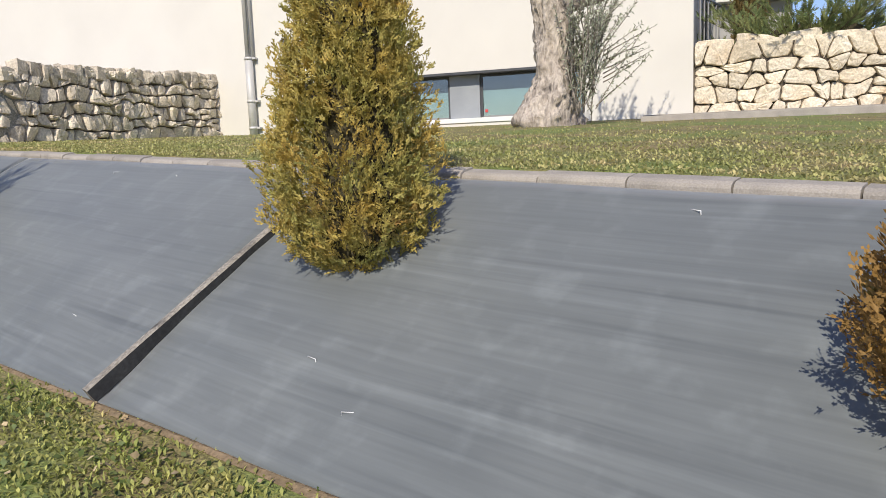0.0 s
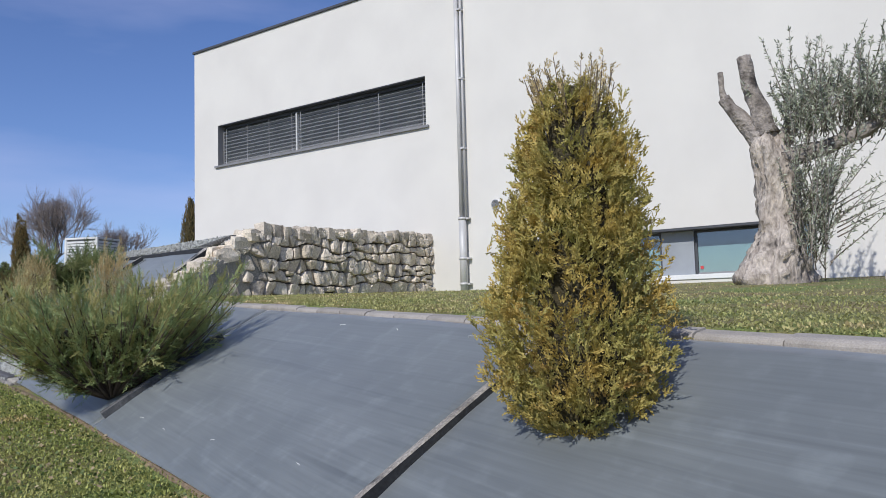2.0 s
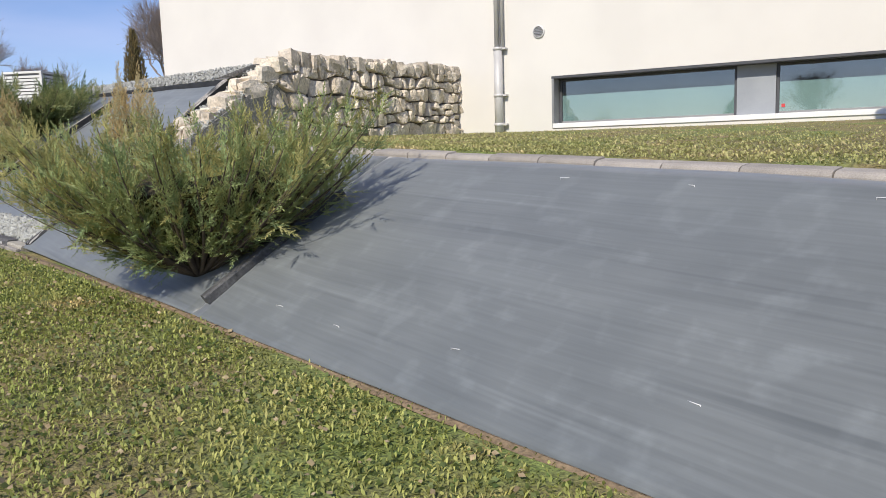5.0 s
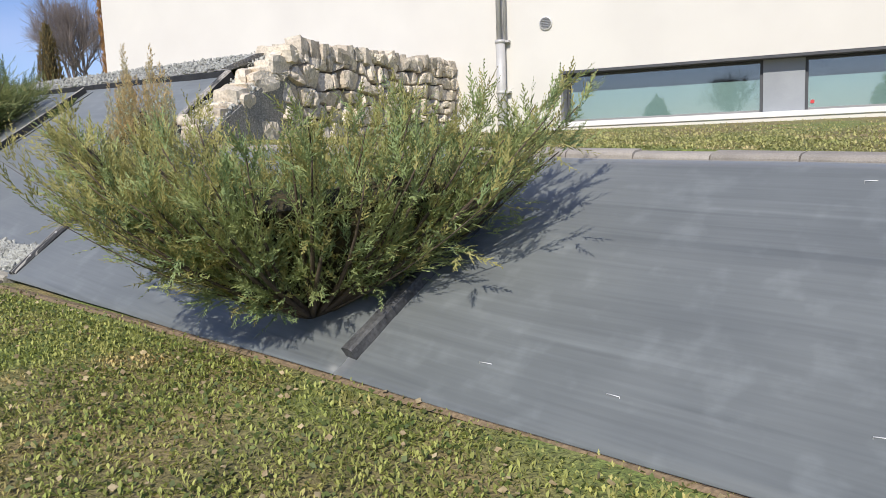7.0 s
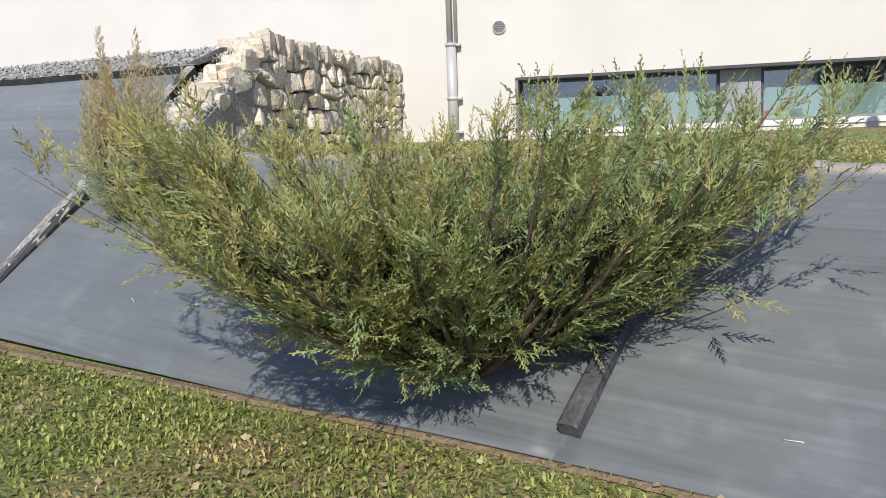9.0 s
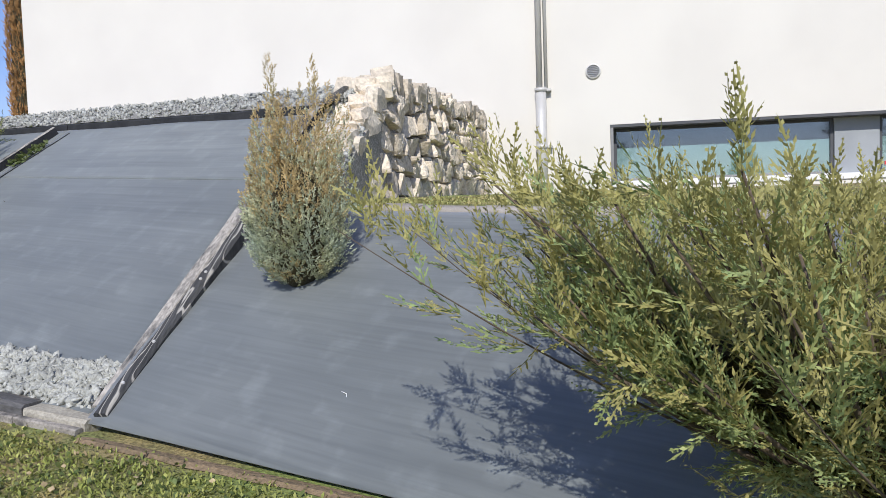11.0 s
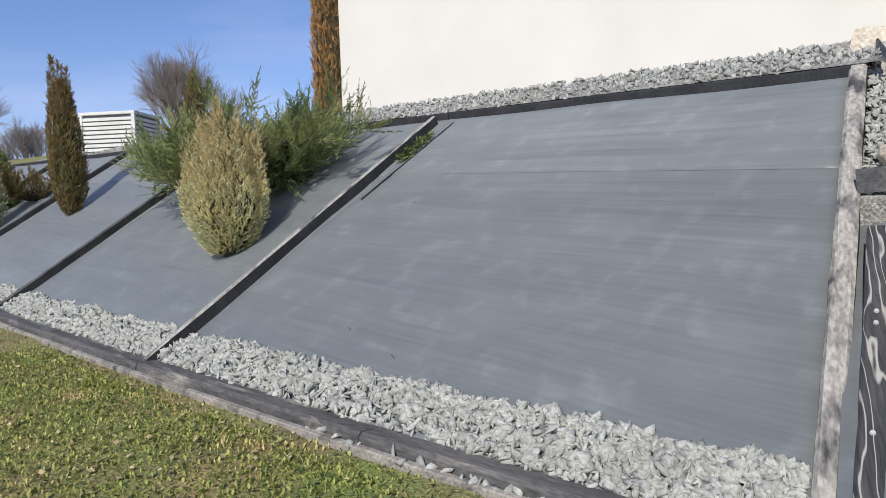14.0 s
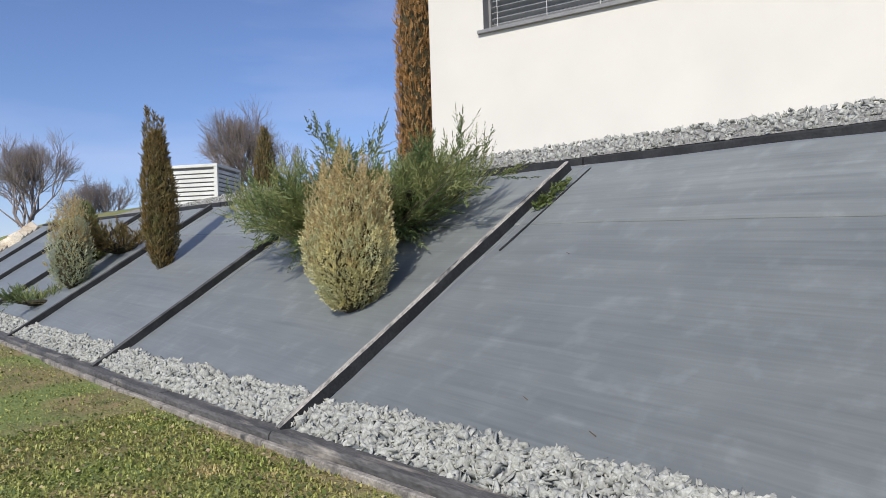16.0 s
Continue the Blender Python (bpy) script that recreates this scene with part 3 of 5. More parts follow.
for i in range(121):
    s = 0.0 + 13.0 * i / 120
    e = edge_w(s)
    wob = 0.02 * noise.noise(Vector((s * 3, 0, 0))) + 0.03 * noise.noise(Vector((s * 0.8, 4, 0)))
    cur = [lip.verts.new(bed(s, e - 0.055 + wob, lawn_z(s, e) + 0.004)), lip.verts.new(bed(s, e - 0.03, lawn_z(s, e) + 0.018)), lip.verts.new(bed(s, e + 0.03, lawn_z(s, e) + 0.012))]
    if prev:
        for k in range(2):
            lip.faces.new((prev[k], prev[k + 1], cur[k + 1], cur[k]))
    prev = cur
tagged(part("soil_edge", lip, M_EARTH, None), "narrow strip of bare brown earth along the sheet", "soil", kind="structure")


# ---- house ----
X0, X1, ROOF = -19.38, 0.34, 9.74
house = thing("house", ((X0 + X1) / 2, 20, 1.6), "white rendered flat-roofed house with strip windows", "house")
UW = (-18.24, -10.28, 5.98, 7.24)
BW = (-8.07, -1.68, 1.86, 2.90)


wb = bmesh.new()
T = 0.45
xs = sorted({X0, X1, UW[0], UW[1], BW[0], BW[1]})
zs = sorted({0.6, ROOF, UW[2], UW[3], BW[2], BW[3]})
grid_v = {}


def wv(x, y, z):
    k = (round(x, 3), round(y, 3), round(z, 3))
    if k not in grid_v:
        grid_v[k] = wb.verts.new(k)
    return grid_v[k]


def in_hole(xa, xb, za, zb):
    return any(h[0] - .001 <= xa and xb <= h[1] + .001 and h[2] - .001 <= za and zb <= h[3] + .001 for h in (UW, BW))


for xa, xb in zip(xs, xs[1:]):
    for za, zb in zip(zs, zs[1:]):
        if in_hole(xa, xb, za, zb):
            continue
        wb.faces.new((wv(xa, FACADE, za), wv(xb, FACADE, za), wv(xb, FACADE, zb), wv(xa, FACADE, zb)))
        wb.faces.new((wv(xa, FACADE + T, zb), wv(xb, FACADE + T, zb), wv(xb, FACADE + T, za), wv(xa, FACADE + T, za)))
for e in [e for e in wb.edges if e.is_boundary and abs(e.verts[0].co.y - FACADE) < .001 and abs(e.verts[1].co.y - FACADE) < .001]:
    a, b = e.verts
    wb.faces.new((a, b, wv(b.co.x, FACADE + T, b.co.z), wv(a.co.x, FACADE + T, a.co.z)))
bmesh.ops.recalc_face_normals(wb, faces=wb.faces)
part("front_wall", wb, M_PLASTER, house, "smooth white rendered wall")
part("side_wall", boxed(X0, X0 + T, FACADE + T + .002, 27.5, 0.6, ROOF), M_PLASTER, house)
part("side_wall", boxed(X1 - T, X1, FACADE + T + .002, 27.5, 0.6, ROOF), M_SKIN, house)
part("back_wall", boxed(X0, X1, 27.502, 27.9, 0.6, ROOF), M_PLASTER, house)
part("roof", boxed(X0 + .46, X1 - .46, FACADE + .46, 27.49, ROOF - 0.45, ROOF - 0.2), M_ROOF, house)
part("coping", boxed(X0 - .04, X1 + .04, FACADE - .05, FACADE + T + .03, ROOF + .002, ROOF + 0.07, bevel=.008), M_ANTHRA, house, "dark metal coping")
part("coping", boxed(X0 - .04, X0 + T + .03, FACADE + T + .034, 27.9, ROOF + .002, ROOF + 0.07, bevel=.008), M_ANTHRA, house, "dark metal coping")
# unseen floor added inside, in the dark room tone
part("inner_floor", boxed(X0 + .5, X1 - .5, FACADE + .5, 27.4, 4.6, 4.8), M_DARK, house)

# upper strip window with outside blinds
x0, x1, z0, z1 = UW
yw = FACADE + 0.20
# dark board behind the blinds takes the place of the unlit room
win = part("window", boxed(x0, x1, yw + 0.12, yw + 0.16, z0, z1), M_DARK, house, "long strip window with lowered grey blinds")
part("frame", boxed(x0, x0 + .055, yw, yw + .10, z0, z1, bevel=.004), M_GREYM, win)
part("frame", boxed(x1 - .05, x1, yw, yw + .10, z0, z1, bevel=.004), M_ANTHRA, win)
part("frame", boxed(x0 + .057, x1 - .052, yw, yw + .10, z1 - .10, z1, bevel=.004), M_ANTHRA, win)
xm = -14.98
part("mullion", boxed(xm - .03, xm + .03, yw - .05, yw + .08, z0 + .02, z1 - .102, bevel=.004), M_STEEL, win)
slat = bmesh.new()
nslat = 10
pitch = (z1 - .16 - z0 - .05) / nslat
for a, b in ((x0 + .09, xm - .06), (xm + .06, x1 - .07)):
    for i in range(nslat):
        zc = z0 + .09 + pitch * i
        bm = boxed(a, b, -.048, .048, -.003, .003, m=Matrix.Translation((0, yw, zc)) @ Matrix.Rotation(radians(-28), 4, "X"))
        part("slat", bm, M_SLAT, win)
    for k in range(4):
        xx = a + .12 + (b - a - .24) * k / 3
        part("cord", boxed(xx - .006, xx + .006, yw - .052, yw - .046, z0 + .04, z1 - .1), M_STEEL, win)
part("sill", boxed(x0 - .10, x1 + .10, FACADE - .07, FACADE + .19, z0 - .065, z0 - .003, bevel=.006), M_GREYM, house, "grey metal window sill")
part("head", boxed(x0, x1, FACADE + .01, FACADE + .19, z1 - .022, z1 - .004), M_ANTHRA, house)
part("reveal", boxed(x0 + .003, x0 + .012, FACADE - .004, FACADE + .19, z0, z1 - .025), M_GREYM, house)

# low strip window
x0, x1, z0, z1 = BW
yw = FACADE + 0.30
# dark backing board; the room's shade is put into its colour
win2 = part("window", boxed(x0, x1, yw + .30, yw + .32, z0, z1), M_DARK, house, "long low window with frosted lower glass")
part("head", boxed(x0, x1, FACADE - .012, yw + .02, z1 - .05, z1 - .004), M_ANTHRA, win2)
part("reveal", boxed(x0 + .004, x0 + .05, FACADE - .012, yw, z0 + .10, z1 - .052), M_GREYM, win2)
# right reveal given the darker metal: its shade is put into the colour
part("reveal", boxed(x1 - .05, x1 - .004, FACADE - .012, yw, z0 + .10, z1 - .052), M_ANTHRA, win2)
part("sill", boxed(x0 + .02, x1 - .004, FACADE - .03, yw + .06, z0 + .002, z0 + .095, bevel=.006), M_WHITE, win2, "white window sill")
pan0, pan1 = -4.56, -3.90
part("panel", boxed(pan0, pan1, yw - .04, yw + .05, z0 + .097, z1 - .052, bevel=.004), M_PANEL, win2, "grey metal infill panel")
for a, b in ((x0 + .052, pan0 - .002), (pan1 + .002, x1 - .052)):
    part("frame", boxed(a, a + .05, yw, yw + .07, z0 + .097, z1 - .052, bevel=.004), M_ANTHRA, win2)
    part("frame", boxed(b - .05, b, yw, yw + .07, z0 + .097, z1 - .052, bevel=.004), M_ANTHRA, win2)
    part("frame", boxed(a + .052, b - .052, yw, yw + .07, z1 - .10, z1 - .053, bevel=.004), M_ANTHRA, win2)
    part("frame", boxed(a + .052, b - .052, yw, yw + .07, z0 + .098, z0 + .14, bevel=.004), M_GREYM, win2)
    pane = part("pane", boxed(a + .05, b - .05, yw + .03, yw + .036, z0 + .14, z1 - .10), M_GLASS, win2)
    pane.visible_shadow = False
    part("frosted_film", boxed(a + .052, b - .052, yw + .042, yw + .046, z0 + .14, z0 + .66), M_FILM, win2, "pale green frosted film")
    # dark panel close behind the glass, added for the dim room
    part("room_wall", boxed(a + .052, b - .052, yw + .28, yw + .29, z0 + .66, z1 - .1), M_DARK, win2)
part("sticker", boxed(pan1 + .09, pan1 + .15, yw + .022, yw + .026, z0 + .21, z0 + .27), M_RED, win2, "small red sticker")

# downpipe, wall vent
pipe = thing("downpipe", (-9.22, FACADE - .12, 1.8), "grey metal downpipe with a wider lower section", "downpipe")
part("pipe", tube(bmesh.new(), [(-9.22, FACADE - .12, 3.5), (-9.22, FACADE - .12, ROOF)], [.052, .052], 16), M_STEEL, pipe)
part("pipe", tube(bmesh.new(), [(-9.11, FACADE - .10, 3.5), (-9.11, FACADE - .10, ROOF)], [.030, .030], 12), M_STEEL, pipe)
part("lower_pipe", tube(bmesh.new(), [(-9.20, FACADE - .12, 1.75), (-9.20, FACADE - .12, 3.55)], [.092, .092], 16), M_STEEL, pipe)
for z in (1.95, 2.55, 3.5):
    part("collar", tube(bmesh.new(), [(-9.20, FACADE - .12, z), (-9.20, FACADE - .12, z + .06)], [.104, .104], 16), M_STEEL, pipe)
    part("bracket", boxed(-9.11, -9.03, FACADE - .13, FACADE - .002, z + .01, z + .05, bevel=.003), M_STEEL, pipe)
for z in (5.2, 6.9, 8.6):
    part("bracket", boxed(-9.24, -9.08, FACADE - .16, FACADE - .002, z, z + .04, bevel=.003), M_STEEL, pipe)
vent = thing("wall_vent", (-8.33, FACADE, 3.8), "round grey louvred vent on the white wall", "vent")
vb = bmesh.new()
rings = []
for r, d in ((.125, -.002), (.125, -.03), (.105, -.038), (.10, -.015)):
    rings.append([vb.verts.new((-8.33 + r * math.cos(a), FACADE + d, 3.8 + r * math.sin(a))) for a in [2 * math.pi * k / 24 for k in range(24)]])
for r0, r1 in zip(rings, rings[1:]):
    for k in range(24):
        vb.faces.new((r0[k], r0[(k + 1) % 24], r1[(k + 1) % 24], r1[k]))
vb.faces.new(rings[-1])
bmesh.ops.recalc_face_normals(vb, faces=vb.faces)
part("rim", vb, M_STEEL, vent)
for i in range(6):
    z = 3.725 + .03 * i
    hw = math.sqrt(max(0, .098 ** 2 - (z - 3.8) ** 2))
    part("louvre", boxed(-8.33 - hw, -8.33 + hw, FACADE - .032, FACADE - .018, z - .006, z + .006), M_GREYM, vent)


# the facade stands slightly askew to the other walls
SKEW = Matrix.Translation((-8.3, 15.78, 0)) @ Matrix.Rotation(radians(-3.27), 4, "Z") @ Matrix.Translation((8.3, -FACADE, 0))
for o in (house, pipe, vent):
    o.matrix_basis = SKEW @ Matrix.Translation(o.location)
NEAR = Matrix.Translation((0, 0, 1.42)) @ Matrix.Scale(.957, 4) @ Matrix.Translation((0, 0, -1.42))


def nearer(o):
    """Draws what stands beside the house in to its corner."""
    o.matrix_basis = NEAR @ Matrix.Translation(o.location)
    return o


def house_y(x):
    return 15.78 - .0571 * (x + 8.3)


# ---- stone walls of fitted pieces ----
def stone_piece(poly, depth, joint, to_world, rnd, back=-0.12, lean=.18):
    cx, cy = sum(p[0] for p in poly) / len(poly), sum(p[1] for p in poly) / len(poly)
    soft = []
    for i in range(len(poly)):
        a, b = poly[i], poly[(i + 1) % len(poly)]
        if math.hypot(b[0] - a[0], b[1] - a[1]) < .03:
            soft.append(((a[0] + b[0]) / 2, (a[1] + b[1]) / 2))
            continue
        soft.append((a[0] * .81 + b[0] * .19, a[1] * .81 + b[1] * .19))
        soft.append((a[0] * .5 + b[0] * .5 + rnd.uniform(-.012, .012), a[1] * .5 + b[1] * .5 + rnd.uniform(-.012, .012)))
        soft.append((a[0] * .19 + b[0] * .81, a[1] * .19 + b[1] * .81))
    size = max(.05, min(max(abs(p[0] - cx) for p in poly), max(abs(p[1] - cy) for p in poly)))
    k0 = max(.6, 1 - joint / size)
    tilt = (rnd.uniform(-lean, lean), rnd.uniform(-lean, lean))
    bm = bmesh.new()
    rings = []
    for k, d in ((k0 * .97, back), (k0, depth * .55), (k0 * .93, depth * .92), (k0 * .60, depth)):
        rings.append([])
        for x, y in soft:
            u, v = cx + (x - cx) * k, cy + (y - cy) * k
            dd = d + (tilt[0] * (u - cx) + tilt[1] * (v - cy) + rnd.uniform(-.10, .10) * depth if d > 0 else 0)
            rings[-1].append(bm.verts.new(to_world(u, v, dd)))
    n_ = len(soft)
    for r0, r1 in zip(rings, rings[1:]):
        for k in range(n_):
            bm.faces.new((r0[k], r0[(k + 1) % n_], r1[(k + 1) % n_], r1[k]))
    c = bm.verts.new(to_world(cx, cy, depth * rnd.uniform(.95, 1.15)))
    for k in range(n_):
        bm.faces.new((rings[-1][k], rings[-1][(k + 1) % n_], c))
    bmesh.ops.recalc_face_normals(bm, faces=bm.faces)
    return bm


# retaining wall standing out from the house: coordinates run towards the house and up
rw = random.Random(11)
WX = -10.42
face_x = lambda y: -10.27 - .072 * (15.87 - y)
wall_l = thing("stone_wall", (WX - .3, 12, 1.5), "rough dry-stone retaining wall of pale limestone blocks", "stone wall", kind="structure")
core = bmesh.new()
prof_l = [(8.4, 0.9), (15.95, 0.9), (15.95, 3.08), (10.55, 2.96), (9.6, 2.45), (8.8, 1.88), (8.4, 1.62)]
fa = [core.verts.new((face_x(y) - .01, y, z)) for y, z in prof_l]
fb = [core.verts.new((face_x(y) - .40, y, z)) for y, z in prof_l]
core.faces.new(fa)
core.faces.new(fb[::-1])
for k in range(len(prof_l)):
    core.faces.new((fa[k], fb[k], fb[(k + 1) % len(prof_l)], fa[(k + 1) % len(prof_l)]))
bmesh.ops.recalc_face_normals(core, faces=core.faces)
part("wall_core", core, M_MORTAR, wall_l)


def courses(rnd, u0, u1, v0, v1, high, wide, jit, top=None):
    """Rough courses of blocks: polygons between wavy bed joints, now and then split in two."""
    v, row = v0, 0
    lines = [v0]
    while v < v1 - high[0] * .6:
        v += rnd.uniform(*high)
        lines.append(v)
    lines[-1] = v1
    wave = lambda k, u: lines[k] + (0 if k in (0, len(lines) - 1) else jit * (1.3 * noise.noise(Vector((u * 1.7, k * 7.7, u0))) + 1.1 * noise.noise(Vector((u * 4.7, k * 3.7, u0)))))
    for k in range(len(lines) - 1):
        u = u0
        slant = 0.0
        while u < u1 - .02:
            e = u + rnd.uniform(*wide)
            if u1 - e < wide[0] * .7:
                e = u1
            nxt = 0.0 if e == u1 else rnd.uniform(-jit, jit)
            lim = top(.5 * (u + e)) if top else 99
            lo_a, lo_b, hi_a, hi_b = wave(k, u), wave(k, e), wave(k + 1, u), wave(k + 1, e)
            if .5 * (lo_a + lo_b) < lim - .08:
                hi_a, hi_b = min(hi_a, lim + .06), min(hi_b, lim + .06)
                mid = .5 * (u + e)
                quad = [(u - slant, lo_a), (mid, wave(k, mid)), (e - nxt, lo_b), (e + nxt, hi_b), (mid, min(wave(k + 1, mid), lim + .06)), (u + slant, hi_a)]
                if rnd.random() < .08 and hi_a - lo_a > .2:
                    h = rnd.uniform(.42, .6)
                    l_, r_ = (u, lo_a + (hi_a - lo_a) * h), (e, lo_b + (hi_b - lo_b) * rnd.uniform(.4, .62))
                    yield quad[:3] + [r_, l_]
                    yield [l_, r_] + quad[3:]
                else:
                    yield quad
            u, slant = e, nxt


def rock(size, seed, rough=.16):
    """A squared, knocked-about block round the origin."""
    bm = bmesh.new()
    bmesh.ops.create_cube(bm, size=1.0)
    bmesh.ops.subdivide_edges(bm, edges=list(bm.edges), cuts=2, use_grid_fill=True)
    for v in bm.verts:
        r_ = v.co.length
        v.co *= 1 - .42 * max(0, r_ - .55)
        v.co *= 1 + rough * noise.noise(v.co * 2.3 + Vector((seed * 3.7, 0, 0))) + .4 * rough * noise.noise(v.co * 6 + Vector((0, seed, 0)))
        v.co = Vector((v.co.x * size[0], v.co.y * size[1], v.co.z * size[2]))
    return bm


top_l = lambda y: float(np.interp(y, [7.95, 8.6, 9.5, 10.45, 15.95], [1.50, 1.88, 2.46, 2.98, 3.16]))
for poly in courses(rw, 8.45, 15.95, 1.25, 3.14, (.18, .29), (.17, .34), .080, top_l):
    part("stone", stone_piece(poly, rw.uniform(.06, .15), .018, lambda u, v, dd: (face_x(u) + dd, u, v), rw, lean=.36), M_LIME, wall_l)
# upright capping slabs along the level top
cap = random.Random(12)
y = 10.30
while y < 15.75:
    ln = cap.uniform(.13, .34)
    for x_c, wd in ((face_x(y) - .04, .30), (face_x(y) - .31, .26)):
        bm = rock((wd * cap.uniform(.85, 1.1), ln * 1.02, cap.uniform(.20, .32)), cap.random() * 50, .22)
        bmesh.ops.transform(bm, matrix=Matrix.Translation((x_c + cap.uniform(-.03, .04), y + ln / 2, top_l(y) - .02 + cap.uniform(-.03, .03))) @ Euler((cap.uniform(-.22, .22), cap.uniform(-.15, .15), cap.uniform(-.2, .2))).to_matrix().to_4x4(), verts=bm.verts)
        part("stone", bm, M_LIME_CAP, wall_l)
    y += ln
# boulders stepping down the wall's end
y = 8.42
while y < 10.4:
    ln = cap.uniform(.26, .42)
    z = float(np.interp(y + ln / 2, [8.42, 10.4], [1.74, 2.98]))
    cut = cap.choice((0, .40, .55, .62))
    x_l, x_r = face_x(y) - .21, face_x(y) + .14
    for x_a, x_b in ((x_l, x_l + (x_r - x_l) * cut), (x_l + (x_r - x_l) * cut, x_r)):
        if x_b - x_a < .05:
            continue
        hh = ln * .72 * cap.uniform(.85, 1.2)
        bm = rock((x_b - x_a + .01, ln * 1.35, hh), cap.random() * 50, .22)
        bmesh.ops.transform(bm, matrix=Matrix.Translation(((x_a + x_b) / 2, y + ln * .6 + cap.uniform(-.05, .05), z - .05 + cap.uniform(-.02, .03))) @ Euler((cap.uniform(.0, .25), cap.uniform(-.12, .12), cap.uniform(-.3, .3))).to_matrix().to_4x4(), verts=bm.verts)
        part("stone", bm, cap.choice((M_LIME_PALE, M_LIME, M_LIME)), wall_l)
    y += ln

# wall of larger stones beside the house
rr = random.Random(21)
wall_r = thing("stone_wall", (4, FACADE + .3, 1.6), "wall of large cream limestone blocks beside the house", "stone wall", kind="structure")
part("wall_core", boxed(X1 + .01, 9.0, FACADE + .14, FACADE + .62, .8, 3.12), M_MORTAR, wall_r)
for poly in courses(rr, X1 + .02, 8.9, 1.5, 3.20, (.20, .34), (.20, .60), .10):
    part("stone", stone_piece(poly, rr.uniform(.09, .18), .008, lambda u, v, dd: (u, FACADE + .16 - dd, v), rr), M_LIME_PALE, wall_r)
x = X1 + .05
while x < 8.7:
    ln = rr.uniform(.45, .9)
    bm = stone_piece([(x, FACADE + .02), (x + ln, FACADE + .03), (x + ln * .98, FACADE + .55), (x, FACADE + .6)], rr.uniform(.05, .10), .015, lambda u, v, dd: (u, v, 3.17 + dd), rr, back=-.06)
    part("stone", bm, M_LIME_PALE, wall_r)
    x += ln
nearer(wall_r)
nearer(tagged(part("footing", boxed(-.6, 8.5, FACADE - .34, FACADE - .03, 1.5, 1.845, bevel=.01), M_KERB, None), "pale concrete footing strip at the wall's foot", "footing", kind="structure"))
tagged(part("slab", boxed(-.5, 2.9, 12.2, 12.9, 1.45, 1.735, bevel=.01), M_KERB, None), "flat concrete inspection slab in the lawn", "slab")


# ---- foliage ----
def spray_quads(pairs, leaf, width, stem=.035, fwd=0.75, curl=0.0):
    """A flat spray of unit length along +Y: a stem with pairs of leaflets, as quads."""
    vs, fs = [], []

    def quad(*p):
        fs.append(tuple(range(len(vs), len(vs) + 4)))
        vs.extend(p)
    quad((-stem, 0, 0), (stem, 0, 0), (stem * .6, 1, curl), (-stem * .6, 1, curl))
    for i in range(pairs):
        t = .12 + .80 * i / max(1, pairs - 1)
        ln = leaf * (1.0 - .55 * t)
        for sg in (-1, 1):
            dx, dy = sg * ln * .66, ln * fwd
            px, py = -dy / ln * width, dx / ln * width
            z = curl * t * t + .04 * sg * leaf
            quad((0, t, curl * t * t), (dx * .5 + px * .5, t + dy * .5 + py * .5, z), (dx, t + dy, z + .05), (dx * .5 - px * .5, t + dy * .5 - py * .5, z))
    return np.array(vs, float), np.array(fs)


FEATHER = spray_quads(6, .24, .10, .025, .9, .12)
FINE = spray_quads(4, .30, .10, .030, 1.1, .12)
TUFT = spray_quads(4, .42, .13, .05, 1.15)


def lacy_quads(sprigs, leaf, width, seed, curl=.08):
    """A lacy shoot of unit length along +Y: side sprigs of overlapping scales, nearly in one plane, round a curved stem."""
    rnd_ = random.Random(seed)
    vs, fs = [], []

    def scale(p, d, ln, w):
        side = d.cross(Vector((rnd_.gauss(0, .5), rnd_.gauss(0, .5), 1))).normalized() * w
        m_ = p + d * ln * .45
        fs.append(tuple(range(len(vs), len(vs) + 4)))
        vs.extend(tuple(q) for q in (p, m_ + side, p + d * ln, m_ - side))
    bend = lambda t: Vector((.05 * math.sin(2.4 * t + seed), t, curl * t * t))
    for k in range(3):
        a_, e = bend(k / 3), bend((k + 1) / 3)
        scale(a_, (e - a_).normalized(), (e - a_).length * 1.1, width * .8)
    for i in range(sprigs):
        t = .06 + .90 * i / (sprigs - 1)
        sg = 1 if i % 2 else -1
        ln = leaf * (1.15 - .80 * t) * rnd_.uniform(.7, 1.25)
        d = Vector((sg * rnd_.uniform(.45, .8), .85, rnd_.gauss(.05, .28))).normalized()
        q = bend(t)
        for k in range(2 if t < .75 else 1):
            scale(q, d, ln * .62, width * (1.1 - .25 * k))
            if k == 0 and t < .6:
                scale(q + d * ln * .3, (d + Vector((-sg * .7, .5, rnd_.gauss(0, .3)))).normalized(), ln * .42, width * .85)
            q = q + d * ln * .46
            d = (d + Vector((0, .35, .1))).normalized()
    return np.array(vs, float), np.array(fs)


LACE = [lacy_quads(12, .24, .0235, k) for k in range(4)]
SCALY = lacy_quads(4, .50, .108, 30, .03)
FROND = [lacy_quads(5, .50, .080, 10 + k, .03) for k in range(3)]


